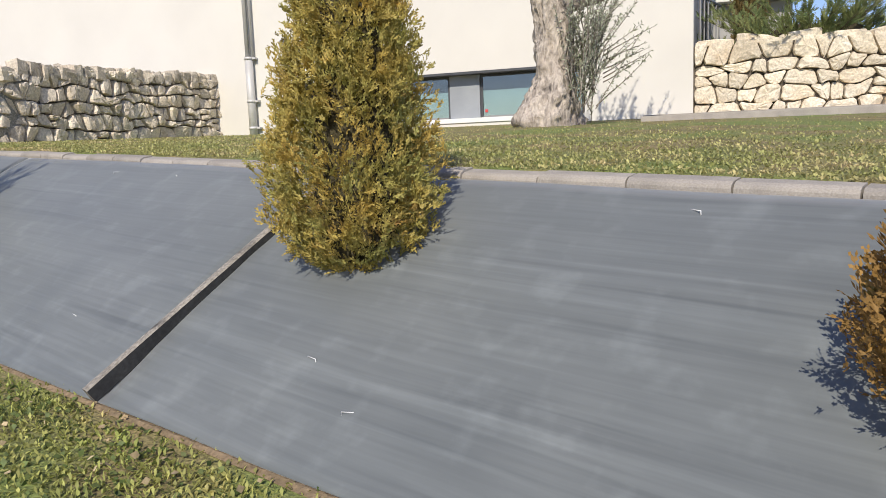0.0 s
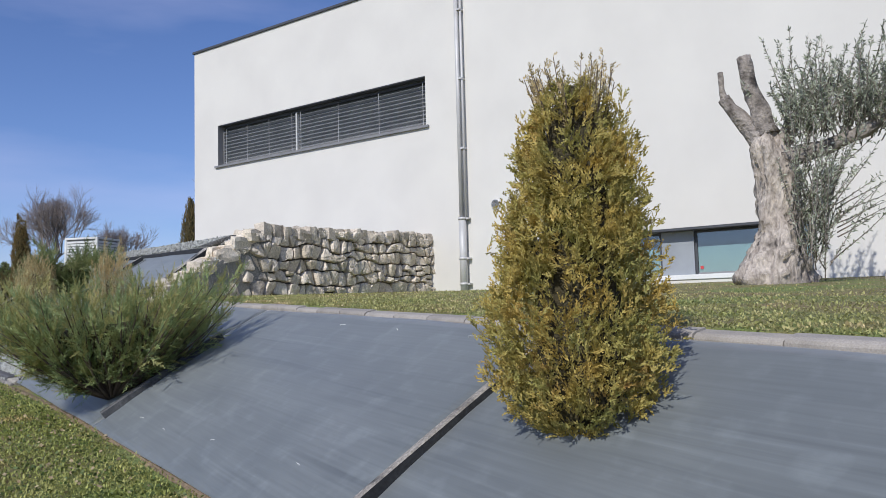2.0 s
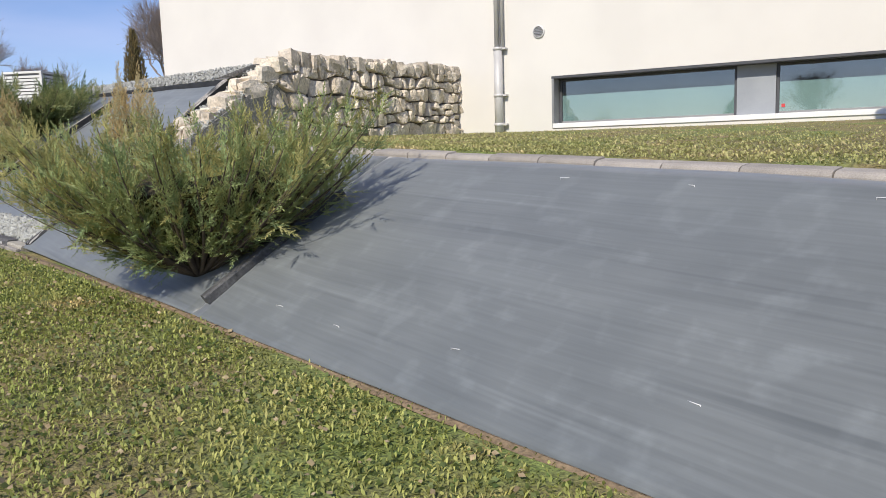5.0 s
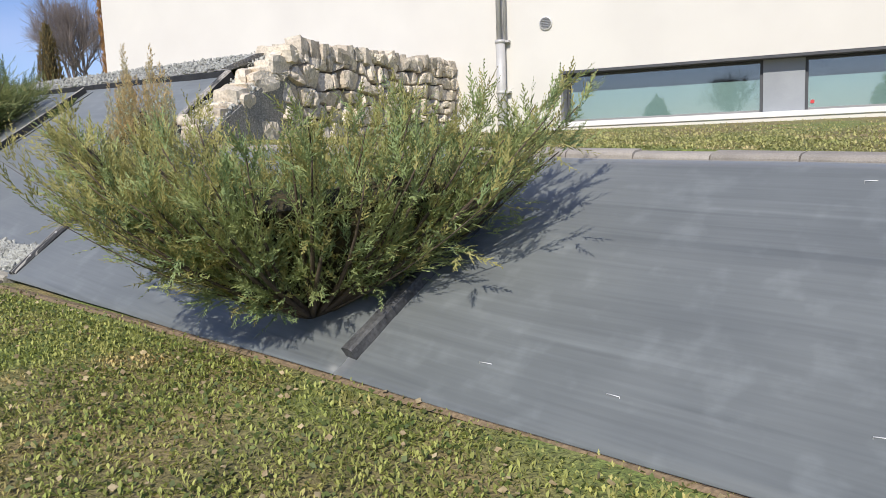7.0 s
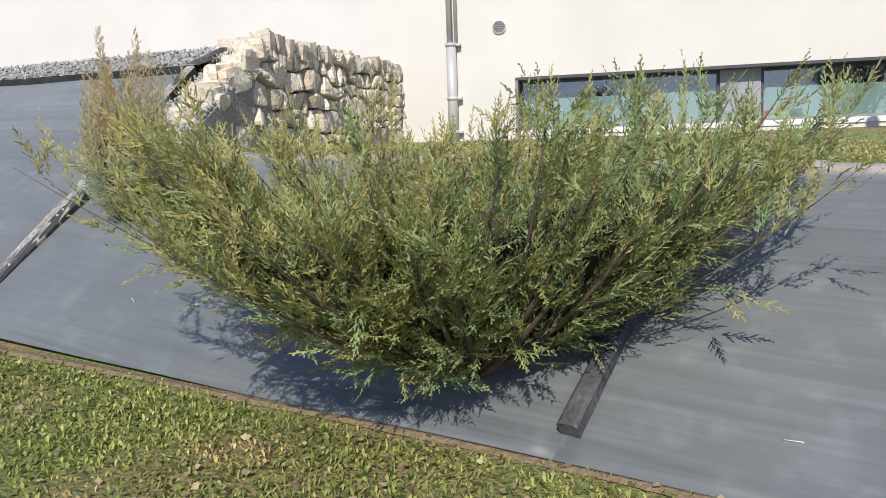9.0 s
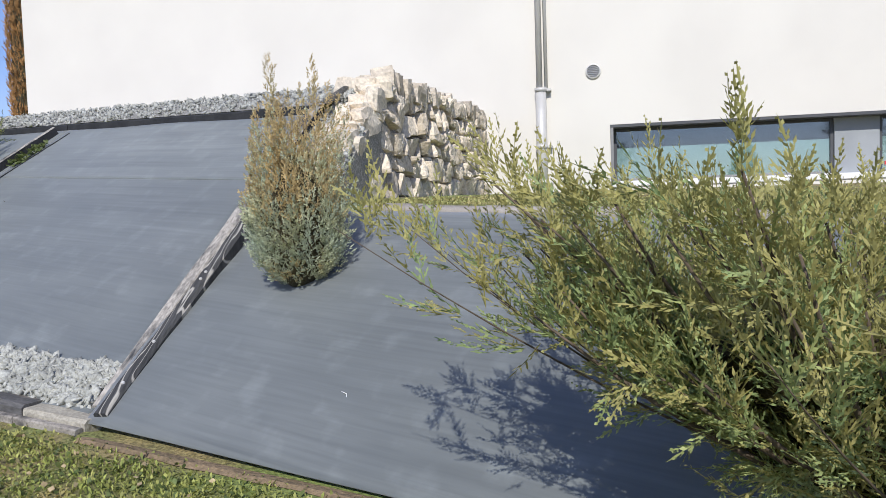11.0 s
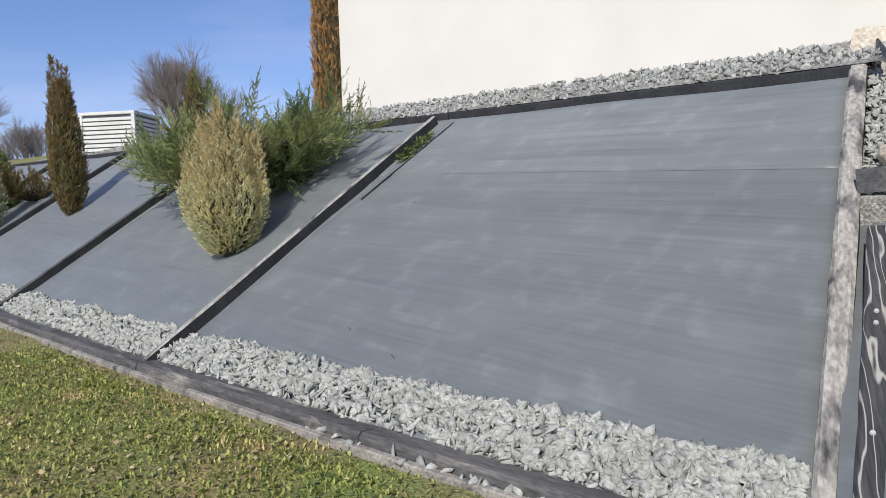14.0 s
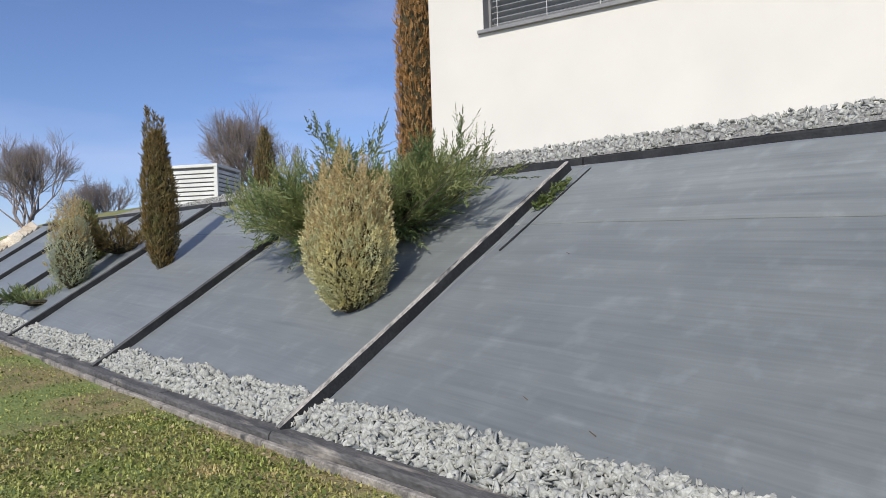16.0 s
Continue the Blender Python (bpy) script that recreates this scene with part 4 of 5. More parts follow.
def scatter(name, P, A, size, template, rnd, upright=False):
    """One mesh of sprays: template copies at P, along A."""
    P, A, size = np.asarray(P, float), np.asarray(A, float), np.asarray(size, float)
    n_ = len(P)
    A = A / np.maximum(1e-6, np.linalg.norm(A, axis=1))[:, None]
    R = rnd.normal(size=(n_, 3))
    if upright:
        R = R * .35 + np.array((0, 0, 1.0))
    X = np.cross(A, R)
    X /= np.maximum(1e-6, np.linalg.norm(X, axis=1))[:, None]
    Z = np.cross(X, A)
    tv, tf = template
    V = P[:, None, :] + size[:, None, None] * (tv[None, :, 0, None] * X[:, None, :] + tv[None, :, 1, None] * A[:, None, :] + tv[None, :, 2, None] * Z[:, None, :])
    F = tf[None] + (np.arange(n_) * len(tv))[:, None, None]
    return quick_mesh(name, V.reshape(-1, 3), F.reshape(-1, 4))


def blob(bm, base, height, prof, squeeze=0.72, lump=.12, seed=0):
    """A dark lumpy filler of turned profile, put in for the shade inside a crown."""
    rings = []
    n_ = 14
    for h, r in prof:
        rings.append([])
        for k in range(n_):
            a = 2 * math.pi * k / n_
            q = Vector((math.cos(a) * 2, math.sin(a) * 2, h * 5 + seed))
            rr_ = max(.004, r * squeeze * (1 + lump * noise.noise(q)))
            rings[-1].append(bm.verts.new(Vector(base) + Vector((rr_ * math.cos(a), rr_ * math.sin(a), h * height))))
    for r0, r1 in zip(rings, rings[1:]):
        for k in range(n_):
            bm.faces.new((r0[k], r0[(k + 1) % n_], r1[(k + 1) % n_], r1[k]))
    bm.faces.new(rings[0][::-1])
    bm.faces.new(rings[-1])
    return bm


def conifer(name, base, height, prof, count, size, template, material, label, seed, up=.9, outw=.7, plumes=(), lump=.16, lean=(0, 0), category="conifer", core=.72, shoots=0, deep=.72, tip=None, flute=(2.1, 3.2), clump=0):
    """An upright conifer: turned profile of (share of height, radius), sprays in its skin, and plumes standing up out of it."""
    rnd = np.random.default_rng(seed)
    base = Vector(base)
    t = thing(name, base, label, category)
    hs, rs = np.array([p[0] for p in prof]), np.array([p[1] for p in prof])
    fine = np.linspace(0, 1, 200)
    wgt = np.interp(fine, hs, rs) + .01
    h = np.interp(rnd.random(count), np.cumsum(wgt) / wgt.sum(), fine)
    az = rnd.random(count) * 2 * np.pi
    if clump:
        pick = rnd.integers(0, count // clump, count)
        gap = .055 / max(rs)
        az, h = az[pick] + rnd.normal(size=count) * gap, np.clip(h[pick] + rnd.normal(size=count) * .045 / height, 0, 1)
    lumps = np.array([noise.noise(Vector((math.cos(a) * flute[0], math.sin(a) * flute[0], hh * height * flute[1] + seed))) for a, hh in zip(az, h)])
    r = np.interp(h, hs, rs) * (1 + lump * lumps) * (deep + (1.04 - deep) * np.sqrt(rnd.random(count)))
    P = np.stack([base.x + r * np.cos(az) + lean[0] * h * height, base.y + r * np.sin(az) + lean[1] * h * height, base.z + h * height], 1)
    A = np.stack([np.cos(az) * outw, np.sin(az) * outw, np.full(count, up)], 1) + rnd.normal(size=(count, 3)) * .42
    if clump:
        A += (rnd.normal(size=(count // clump, 3)) * .45)[pick]
        r *= (1 + rnd.normal(size=count // clump) * .07)[pick]
        P = np.stack([base.x + r * np.cos(az) + lean[0] * h * height, base.y + r * np.sin(az) + lean[1] * h * height, base.z + h * height], 1)
    S = size * rnd.uniform(.65, 1.3, count)
    for (dx, dy, z0, z1, pr, n_) in plumes:
        u = rnd.random(n_)
        a2 = rnd.random(n_) * 2 * np.pi
        rad = pr * np.sin(np.pi * np.clip(u * .85 + .12, 0, 1)) ** .8 * np.sqrt(rnd.random(n_))
        P = np.concatenate([P, np.stack([base.x + dx * (1 + .15 * u) + rad * np.cos(a2), base.y + dy * (1 + .15 * u) + rad * np.sin(a2), base.z + z0 + (z1 - z0) * u], 1)])
        A = np.concatenate([A, np.stack([np.cos(a2) * .45, np.sin(a2) * .45, np.full(n_, 1.)], 1) + rnd.normal(size=(n_, 3)) * .22])
        S = np.concatenate([S, size * rnd.uniform(.6, 1.15, n_)])
    rusty = np.zeros(len(P), bool)
    if tip:
        hgt = (P[:, 2] - base.z) / (P[:, 2].max() - base.z)
        patch = np.array([noise.noise(Vector(q) * 2.2) for q in P])
        rusty = rnd.random(len(P)) < np.clip((hgt - .32 + .34 * patch) / .62, 0, .90)
        part("crown_tip", scatter("crown_tip", P[rusty], A[rusty], S[rusty], template, rnd), tip, t, "rusty straw-coloured shoot tips")
    part("crown", scatter("crown", P[~rusty], A[~rusty], S[~rusty], template, rnd), material, t)
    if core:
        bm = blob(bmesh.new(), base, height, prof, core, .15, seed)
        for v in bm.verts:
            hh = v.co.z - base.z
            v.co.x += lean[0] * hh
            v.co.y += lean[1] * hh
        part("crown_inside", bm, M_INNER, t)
    part("trunk", tube(bmesh.new(), [base + Vector((0, 0, -.12)), base + Vector((.01, 0, height * .15)), base + Vector((lean[0] * .5 * height, lean[1] * .5 * height, height * .5))], [.03, .025, .012], 7), M_TWIG, t)
    if shoots:
        bm = bmesh.new()
        SP, SA, SS = [], [], []
        for i in range(shoots):
            a, r_ = rnd.random() * 6.28, rnd.random() * .16
            p0 = base + Vector((r_ * math.cos(a), r_ * math.sin(a), height * .82))
            p1 = p0 + Vector((.10 * math.cos(a), .10 * math.sin(a), height * rnd.uniform(.14, .27)))
            tube(bm, [p0, (p0 + p1) / 2 + Vector((.01, 0, 0)), p1], [.004, .003, .002], 4)
            for k in range(12):
                q = p0.lerp(p1, .25 + .75 * k / 11)
                SP.append(q)
                SA.append((rnd.normal() * .6, rnd.normal() * .6, .8))
                SS.append(size * .8)
        part("top_growth", bm, M_TWIG, t)
        part("top_foliage", scatter("top_foliage", SP, SA, SS, template, rnd), M_TIP, t)
    return t


def juniper(name, base, reach, rise, branches, material, label, seed, facing=(0, 0), size=.11, side_n=9, per=8, az_range=(0, 6.283), el_range=(.15, 1.15), flat=(1, 1)):
    """A spreading juniper: arching boughs with side twigs clothed in feathery sprays."""
    rnd = np.random.default_rng(seed)
    base = Vector(base)
    t = thing(name, base, label, "juniper")
    P, A, S = [], [], []
    for b in range(branches):
        az = rnd.uniform(*az_range)
        el = rnd.uniform(*el_range)
        ln = reach * rnd.uniform(.55, 1.0) * (1.0 - .30 * max(0, el - .6))
        ln *= flat[1] + (flat[0] - flat[1]) * math.cos(az) ** 2
        d = (bed(math.cos(az), math.sin(az)) * math.cos(el) + bed(*facing) + Vector((0, 0, math.sin(el) * rise))).normalized()
        p, pts_ = base + Vector((d.x * .1, d.y * .1, 0)), []
        for k in range(8):
            pts_.append(p.copy())
            d = (d + Vector((rnd.normal() * .05, rnd.normal() * .05, .045 + rnd.normal() * .03))).normalized()
            p = p + d * ln / 7
        wood = tube(bmesh.new(), pts_, [.014, .012, .010, .008, .006, .005, .004, .003], 5)
        part("bough", wood, M_TWIG, t)
        path = np.array([list(q) for q in pts_])
        for j in range(side_n + 2):
            u = .22 + .78 * (j + rnd.random()) / (side_n + 2)
            q = np.array([np.interp(u * 7, np.arange(8), path[:, c]) for c in range(3)])
            i0 = min(6, int(u * 7))
            dv = path[i0 + 1] - path[i0]
            dv = dv / np.linalg.norm(dv)
            sd = dv * .8 + rnd.normal(size=3) * .42 + np.array((0, 0, .38))
            sd /= np.linalg.norm(sd)
            tl = rnd.uniform(.16, .36) * (1.15 - .45 * u)
            for k in range(per):
                v = (k + .5) / per
                P.append(q + sd * tl * v + rnd.normal(size=3) * .012)
                A.append(sd + rnd.normal(size=3) * .24 + np.array((0, 0, .15)))
                S.append(size * rnd.uniform(.7, 1.25))
    part("foliage", scatter("foliage", P, A, S, FINE, rnd), material, t)
    # dark mound added to stand in for the shade among the boughs
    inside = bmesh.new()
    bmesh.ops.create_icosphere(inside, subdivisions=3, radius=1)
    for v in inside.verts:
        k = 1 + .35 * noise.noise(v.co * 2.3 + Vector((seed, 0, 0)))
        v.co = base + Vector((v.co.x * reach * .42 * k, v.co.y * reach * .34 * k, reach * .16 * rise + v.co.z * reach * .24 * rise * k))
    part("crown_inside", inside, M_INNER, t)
    return t


def arching_juniper(name, s0, w0, zf, ext, top, boughs, length, mat_low, mat_tip, label, seed, fan=6, tufts=11, low=(.30, .60, .50, .45), straggle=9, gold=.55, start=.26, slant=0.0):
    """A vase-shaped juniper in the bed's axes: boughs arch out of one foot and carry fronds of lacy shoots.
    ext: reach to +s, -s, +w, -w; top: height of the crown over the +s and the -s side; low: rise of the lowest boughs to -w, +s, -s, +w."""
    rnd = np.random.default_rng(seed)
    foot = bed(s0, w0, zf(s0, w0))
    t = thing(name, foot, label, "juniper")
    sets = {0: ([], [], []), 1: ([], [], [])}

    def end(az, v, u):
        c, sn = math.cos(az), math.sin(az)
        a_, b_ = ext[0] if c > 0 else ext[1], ext[2] if sn > 0 else ext[3]
        r = u * (abs(c / a_) ** 2.8 + abs(sn / b_) ** 2.8) ** (-1 / 2.8)
        r *= .60 + .40 * min(1, 2.0 * v)
        s_, w_ = s0 + c * r, w0 + sn * r - slant * c * r
        g = zf(s_, w_)
        lo_ = max(g + .04, foot.z + .06 + ((low[1] if c > 0 else low[2]) * c * c + (low[3] if sn > 0 else low[0]) * sn * sn) * u ** 1.2)
        hi_ = top[0] if c > 0 else top[1]
        hi_ = .5 * (top[0] + top[1]) + (hi_ - .5 * (top[0] + top[1])) * abs(c) + .13 * noise.noise(Vector((s_ * 2.1, w_ * 2.1, seed)))
        return bed(s_, w_, lo_ + (max(hi_, lo_ + .08) - lo_) * v)

    def bough(q, thick, n_fan, n_tuft, tone, hue=1.0):
        d0 = q - foot
        side = Vector((rnd.normal(), rnd.normal(), 0)) * .06
        bulge = Vector((d0.x * .56, d0.y * .56, d0.z * .34)) + side
        pts_ = []
        for k in range(9):
            x = k / 8
            pts_.append(foot + bulge * (2 * x * (1 - x)) + d0 * (x * x))
        part("bough", tube(bmesh.new(), pts_, [thick * (1 - .85 * k / 8) for k in range(9)], 5), M_TWIG, t)
        for j in range(n_tuft):
            x = start + (1 - start) * (j + rnd.random()) / n_tuft
            i = min(7, int(x * 8))
            c_ = pts_[i].lerp(pts_[i + 1], x * 8 - i)
            tan = (pts_[i + 1] - pts_[i]).normalized()
            fd = (tan * .8 + Vector(rnd.normal(size=3) * .40) + Vector((0, 0, .14 + .22 * tone))).normalized()
            reach_ = length * rnd.uniform(.7, 1.2) * (1.15 - .35 * x)
            for k in range(n_fan):
                y_ = (k + rnd.random()) / n_fan
                pp = c_ + fd * reach_ * .85 * y_ + Vector(rnd.normal(size=3) * .018)
                if pp.z < zf(*along(pp.x, pp.y)) + .03:
                    continue
                dd = fd + Vector(rnd.normal(size=3) * .40) + Vector((0, 0, .18))
                k_ = int(rnd.random() < hue * gold * (.15 + 1.1 * tone) * (.45 + .7 * x))
                sets[k_][0].append(list(pp))
                sets[k_][1].append(list(dd))
                sets[k_][2].append(length * rnd.uniform(.55, 1.0))
    for b_ in range(boughs):
        v = rnd.random() ** .85
        az = 2.399963 * b_ + rnd.normal() * .15
        bough(end(az, v, rnd.uniform(.70, 1.0) * (1 - .34 * v * v * rnd.random())), .022, fan, tufts, v, 1.0 if math.cos(az) > -.25 else .45)
    for b_ in range(straggle):
        q = end(rnd.random() * 6.283, rnd.uniform(.25, .78), 1.0)
        d = q - foot
        flat_ = Vector((d.x, d.y, 0)).normalized()
        q = q + flat_ * rnd.uniform(.05, .30) + Vector((0, 0, rnd.uniform(.0, .07)))
        bough(q, .008, 5, 10, .8)
    for nm, mt, k_ in (("foliage", mat_low, 0), ("young_growth", mat_tip, 1)):
        P, A, S = sets[k_]
        for k in range(4):
            part(nm, scatter(nm, P[k::4], A[k::4], S[k::4], LACE[k], rnd, True), mt, t)
    # dark hull added inside the boughs in place of their inner shade
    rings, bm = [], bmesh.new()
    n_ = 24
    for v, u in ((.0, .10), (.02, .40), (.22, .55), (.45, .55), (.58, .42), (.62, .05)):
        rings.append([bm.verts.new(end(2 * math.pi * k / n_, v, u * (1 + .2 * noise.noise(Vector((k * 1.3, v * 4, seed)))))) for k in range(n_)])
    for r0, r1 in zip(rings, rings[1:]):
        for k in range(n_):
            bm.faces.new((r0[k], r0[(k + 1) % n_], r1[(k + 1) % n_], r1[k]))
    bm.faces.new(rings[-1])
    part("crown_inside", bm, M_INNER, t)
    return t


def spired_cypress(name, base, body, height, prof, spires, leaders, size, material, tip, label, seed, dense=100, ring=.038, rust=.8):
    """A dwarf cypress of many upright feathery spires. prof: (share of body height, radius); leaders: (dx, dy, height) of the tallest spires."""
    rnd = np.random.default_rng(seed)
    base = Vector(base)
    t = thing(name, base, label, "conifer")
    hs, rs = [q[0] for q in prof], [q[1] for q in prof]
    rmax = max(rs)
    out_ = {0: ([], [], []), 1: ([], [], [])}
    items = []
    for k in range(spires):
        az = 2.399963 * k + rnd.normal() * .12
        rho = rnd.uniform(.70, 1.0) if k % 4 else rnd.uniform(.1, .7)
        items.append((math.cos(az), math.sin(az), rho, body * (1.06 - .20 * rho ** 3) * rnd.uniform(.62, 1.12), 1.0))
    for dx, dy, hh in leaders:
        r_ = math.hypot(dx, dy) + 1e-6
        items.append((dx / r_, dy / r_, r_ / rmax, hh, 1.25))
    for k in range(12):
        az = rnd.random() * 6.283
        items.append((math.cos(az), math.sin(az), rnd.uniform(.2, .9), body * rnd.uniform(1.04, 1.24), 1.15))
    for cx, cy, rho, ht, fat in items:
        n_ = int(dense * ht / body * fat)
        lo_ = .03 + .10 * rnd.random()
        for i in range(n_):
            x = lo_ + (1 - lo_) * (i + rnd.random()) / n_
            h = x * ht
            r_ = rho * float(np.interp(min(1, h / body), hs, rs)) if h < .6 * body else rho * (float(np.interp(.6, hs, rs)) * .93 + .05 * (h - .6 * body))
            a = rnd.random() * 6.283
            w = ring * fat * min(1, (1 - x) * 2.6 + .12) * math.sqrt(rnd.random())
            q = base + Vector((cx * r_ + w * math.cos(a), cy * r_ + w * math.sin(a), h))
            lowly = max(0, 1 - h / (.55 * body))
            d = Vector((cx * (.25 + .9 * lowly) + .55 * math.cos(a), cy * (.25 + .9 * lowly) + .55 * math.sin(a), 1.15 - .65 * lowly)) + Vector(rnd.normal(size=3) * .22)
            k_ = int(rnd.random() < rust * min(1.6, max(0, h / body - .30) * 1.5 + .8 * max(0, x - .75)) + .45 * noise.noise(q * 3.1))
            out_[k_][0].append(list(q))
            out_[k_][1].append(list(d))
            out_[k_][2].append(size * rnd.uniform(.7, 1.25) * (1 - .35 * max(0, x - .7) / .3))
    part("crown", scatter("crown", *out_[0], SCALY, rnd), material, t)
    part("crown_tip", scatter("crown_tip", *out_[1], SCALY, rnd), tip, t, "rusty straw-coloured shoot tips")
    # filler body, dark in place of the shade among the spires
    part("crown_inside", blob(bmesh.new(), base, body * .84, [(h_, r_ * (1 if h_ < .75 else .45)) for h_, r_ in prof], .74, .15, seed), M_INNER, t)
    part("trunk", tube(bmesh.new(), [base + Vector((0, 0, -.12)), base + Vector((.01, 0, .12)), base + Vector((0, 0, body * .5))], [.03, .025, .012], 7), M_TWIG, t)
    return t


def rz(s, w, dz=.02):
    return bed(s, w, right_z(s, w) + dz)


def lz(s, w, dz=.02):
    return bed(s, w, left_z(s, w) + dz)


def at_right(x, y, dz=.02):
    return Vector((x, y, right_z(*along(x, y)) + dz))


def at_left(x, y, dz=.02):
    return Vector((x, y, left_z(*along(x, y)) + dz))


EGG = ((0, .16), (.05, .27), (.12, .35), (.22, .375), (.34, .36), (.5, .32), (.66, .275), (.82, .235), (.93, .165), (1, .06))
conifer("thuja", at_right(-1.55, 3.62, -.06), 1.70, EGG, 10500, .058, FROND[0], M_THUJA, "golden-brown conical thuja growing through the grey sheet", 3, up=.95, outw=.75, lump=.46, flute=(5.6, 1.3), core=.60, deep=.70, clump=12,
        plumes=[(.22 * math.cos(a), .22 * math.sin(a), .75 + .2 * math.sin(3 * a), 1.38 + .25 * math.cos(2 * a), .085, 90) for a in [k * .7 for k in range(9)]], shoots=46)
conifer("thuja", at_right(.97, 2.30, -.04), .86, ((0, .31), (.1, .42), (.25, .45), (.45, .41), (.7, .27), (1, .06)), 3400, .075, FROND[1], M_THUJA_B, "bronze-orange rounded thuja on the sheeted bank", 4, lump=.24, flute=(4.6, 2.6), clump=10)

arching_juniper("spreading_juniper", 9.00, 1.76, right_z, (1.38, 1.55, .76, 1.22), (1.66, 1.78), 165, .225, M_JUNIPER, M_JUNIPER_T, "large green-gold spreading juniper overhanging the sheeted bank", 7, low=(.35, .76, .64, .45), slant=.44, gold=.70)
spired_cypress("dwarf_cypress", at_right(-10.49, 7.30, -.02), 1.02, 1.5, ((0, .05), (.06, .15), (.15, .235), (.3, .30), (.5, .325), (.7, .32), (.9, .26), (1, .16)), 84,
               ((-.15, .0, 1.50), (-.10, -.05, 1.42), (.11, .05, 1.48), (.15, .0, 1.36), (.22, .03, 1.30), (.29, .0, 1.22), (.35, .02, 1.14), (.20, -.16, 1.02), (-.22, -.04, 1.18), (-.27, .02, 1.08), (.02, .10, 1.32)),
               .050, M_BLUE, M_TIP, "blue-green dwarf cypress with rusty tips", 8)
spired_cypress("dwarf_cypress", at_left(-16.60, 9.70, -.03), 1.26, 1.7, ((0, .04), (.06, .14), (.15, .25), (.32, .37), (.52, .43), (.75, .43), (.9, .34), (1, .18)), 100,
               ((-.06, .0, 1.60), (.10, .05, 1.50), (-.22, .0, 1.44), (.22, -.03, 1.42), (.0, -.16, 1.40), (-.34, .0, 1.24), (.30, .0, 1.28)),
               .058, M_STRAW, M_TIP, "straw-coloured dwarf cypress with grey-green base", 9, dense=88, ring=.047)
arching_juniper("spreading_juniper", 20.3, 3.0, left_z, (2.25, 1.90, .80, .85), (2.72, 2.95), 66, .36, M_JUNIPER_D, M_JUNIPER_E, "dark green juniper with feathery arching boughs", 10, fan=6, tufts=9, low=(.10, .25, .35, .3), straggle=14, gold=.25)
COLUMN = ((0, .05), (.05, .14), (.15, .22), (.35, .245), (.6, .23), (.8, .19), (.93, .13), (1, .05))
conifer("cypress", at_left(-22.24, 12.60, -.02), 2.22, COLUMN, 5200, .075, FINE, M_BROWN, "slim brown-green columnar cypress on the bank", 11, up=1.2, outw=.3, lean=(-.05, 0), lump=.34,
        plumes=[(-.24, 0, 1.8, 2.62, .05, 220), (-.10, .0, 1.9, 2.52, .05, 200), (-.02, .05, 1.8, 2.40, .06, 200), (-.30, 0, 1.6, 2.35, .05, 160)])
spired_cypress("dwarf_cypress", at_left(-25.33, 13.23, -.02), 1.5, 1.95, ((0, .05), (.06, .17), (.16, .28), (.3, .36), (.5, .37), (.68, .33), (.9, .25), (1, .14)), 44,
               ((-.24, 0, 1.90), (-.05, .1, 1.86), (.14, 0, 1.72)), .09, M_BLUE, M_TIP, "grey-green dwarf cypress with rusty tips", 12, dense=60, ring=.075, rust=.7)
conifer("dwarf_cypress", at_left(-26.4, 14.35, -.02), 1.35, ((0, .1), (.2, .36), (.5, .30), (.8, .16), (1, .03)), 2800, .07, TUFT, M_JUNIPER_D, "small pointed green cypress on the bank", 13)
juniper("spreading_juniper", at_left(-25.3, 14.35), .95, .5, 40, M_BROWN, "low greyish-brown juniper on the bank", 14, size=.08)
juniper("spreading_juniper", at_left(-25.9, 12.95), .7, .35, 22, M_JUNIPER_D, "low dark juniper creeping over the sheet", 15, size=.08, el_range=(.0, .5))
# tall rusty column standing behind the house corner
conifer("cypress", (-20.86, 18.6, 3.0), 5.9, ((0, .42), (.05, .46), (.2, .48), (.5, .47), (.75, .42), (.92, .26), (1, .08)), 6000, .125, FINE, M_RUST, "tall rusty-brown columnar cypress behind the house corner", 16, up=1.3, outw=.25, core=.85)
conifer("cypress", (-33.8, 28.4, 2.8), 5.0, ((0, .3), (.1, .5), (.4, .55), (.7, .42), (.9, .22), (1, .05)), 3500, .16, FEATHER, M_BROWN, "dark narrow cypress beyond the house", 17, up=1.3, outw=.25)
# beside the house
nearer(conifer("cypress", (1.72, 20.2, 2.6), 5.0, ((0, .25), (.06, .34), (.3, .36), (.6, .33), (.88, .27), (.97, .18), (1, .08)), 4500, .15, FINE, M_BROWN, "tall olive-brown columnar cypress above the stone wall", 18, up=1.3, outw=.25, core=.85))
nearer(juniper("spreading_juniper", (2.6, 17.4, 3.0), 2.3, .62, 70, M_JUNIPER_D, "dark green juniper spreading over the stone wall", 19, size=.13, side_n=10, per=8, el_range=(.05, .85)))
nearer(conifer("round_shrub", (4.9, 17.6, 3.0), 1.25, ((0, .3), (.2, .6), (.5, .7), (.8, .5), (1, .15)), 1800, .15, TUFT, M_RUST, "rust-brown rounded shrub above the stone wall", 20, category="shrub"))

# weed tuft beside the batten
rnd = np.random.default_rng(33)
wp, wa, ws = [], [], []
for k in range(190):
    s, w = 18.10 + rnd.normal() * .035, 3.56 + rnd.random() * .42
    p = lz(s, w, .04 + rnd.random() * .05)
    wp.append(list(p))
    wa.append((rnd.normal(), rnd.normal(), .6))
    ws.append(.055)
tagged(part("weed_tuft", scatter("weed_tuft", wp, wa, ws, TUFT, rnd), M_WEED, None), "low green weed growing beside the batten", "weed")


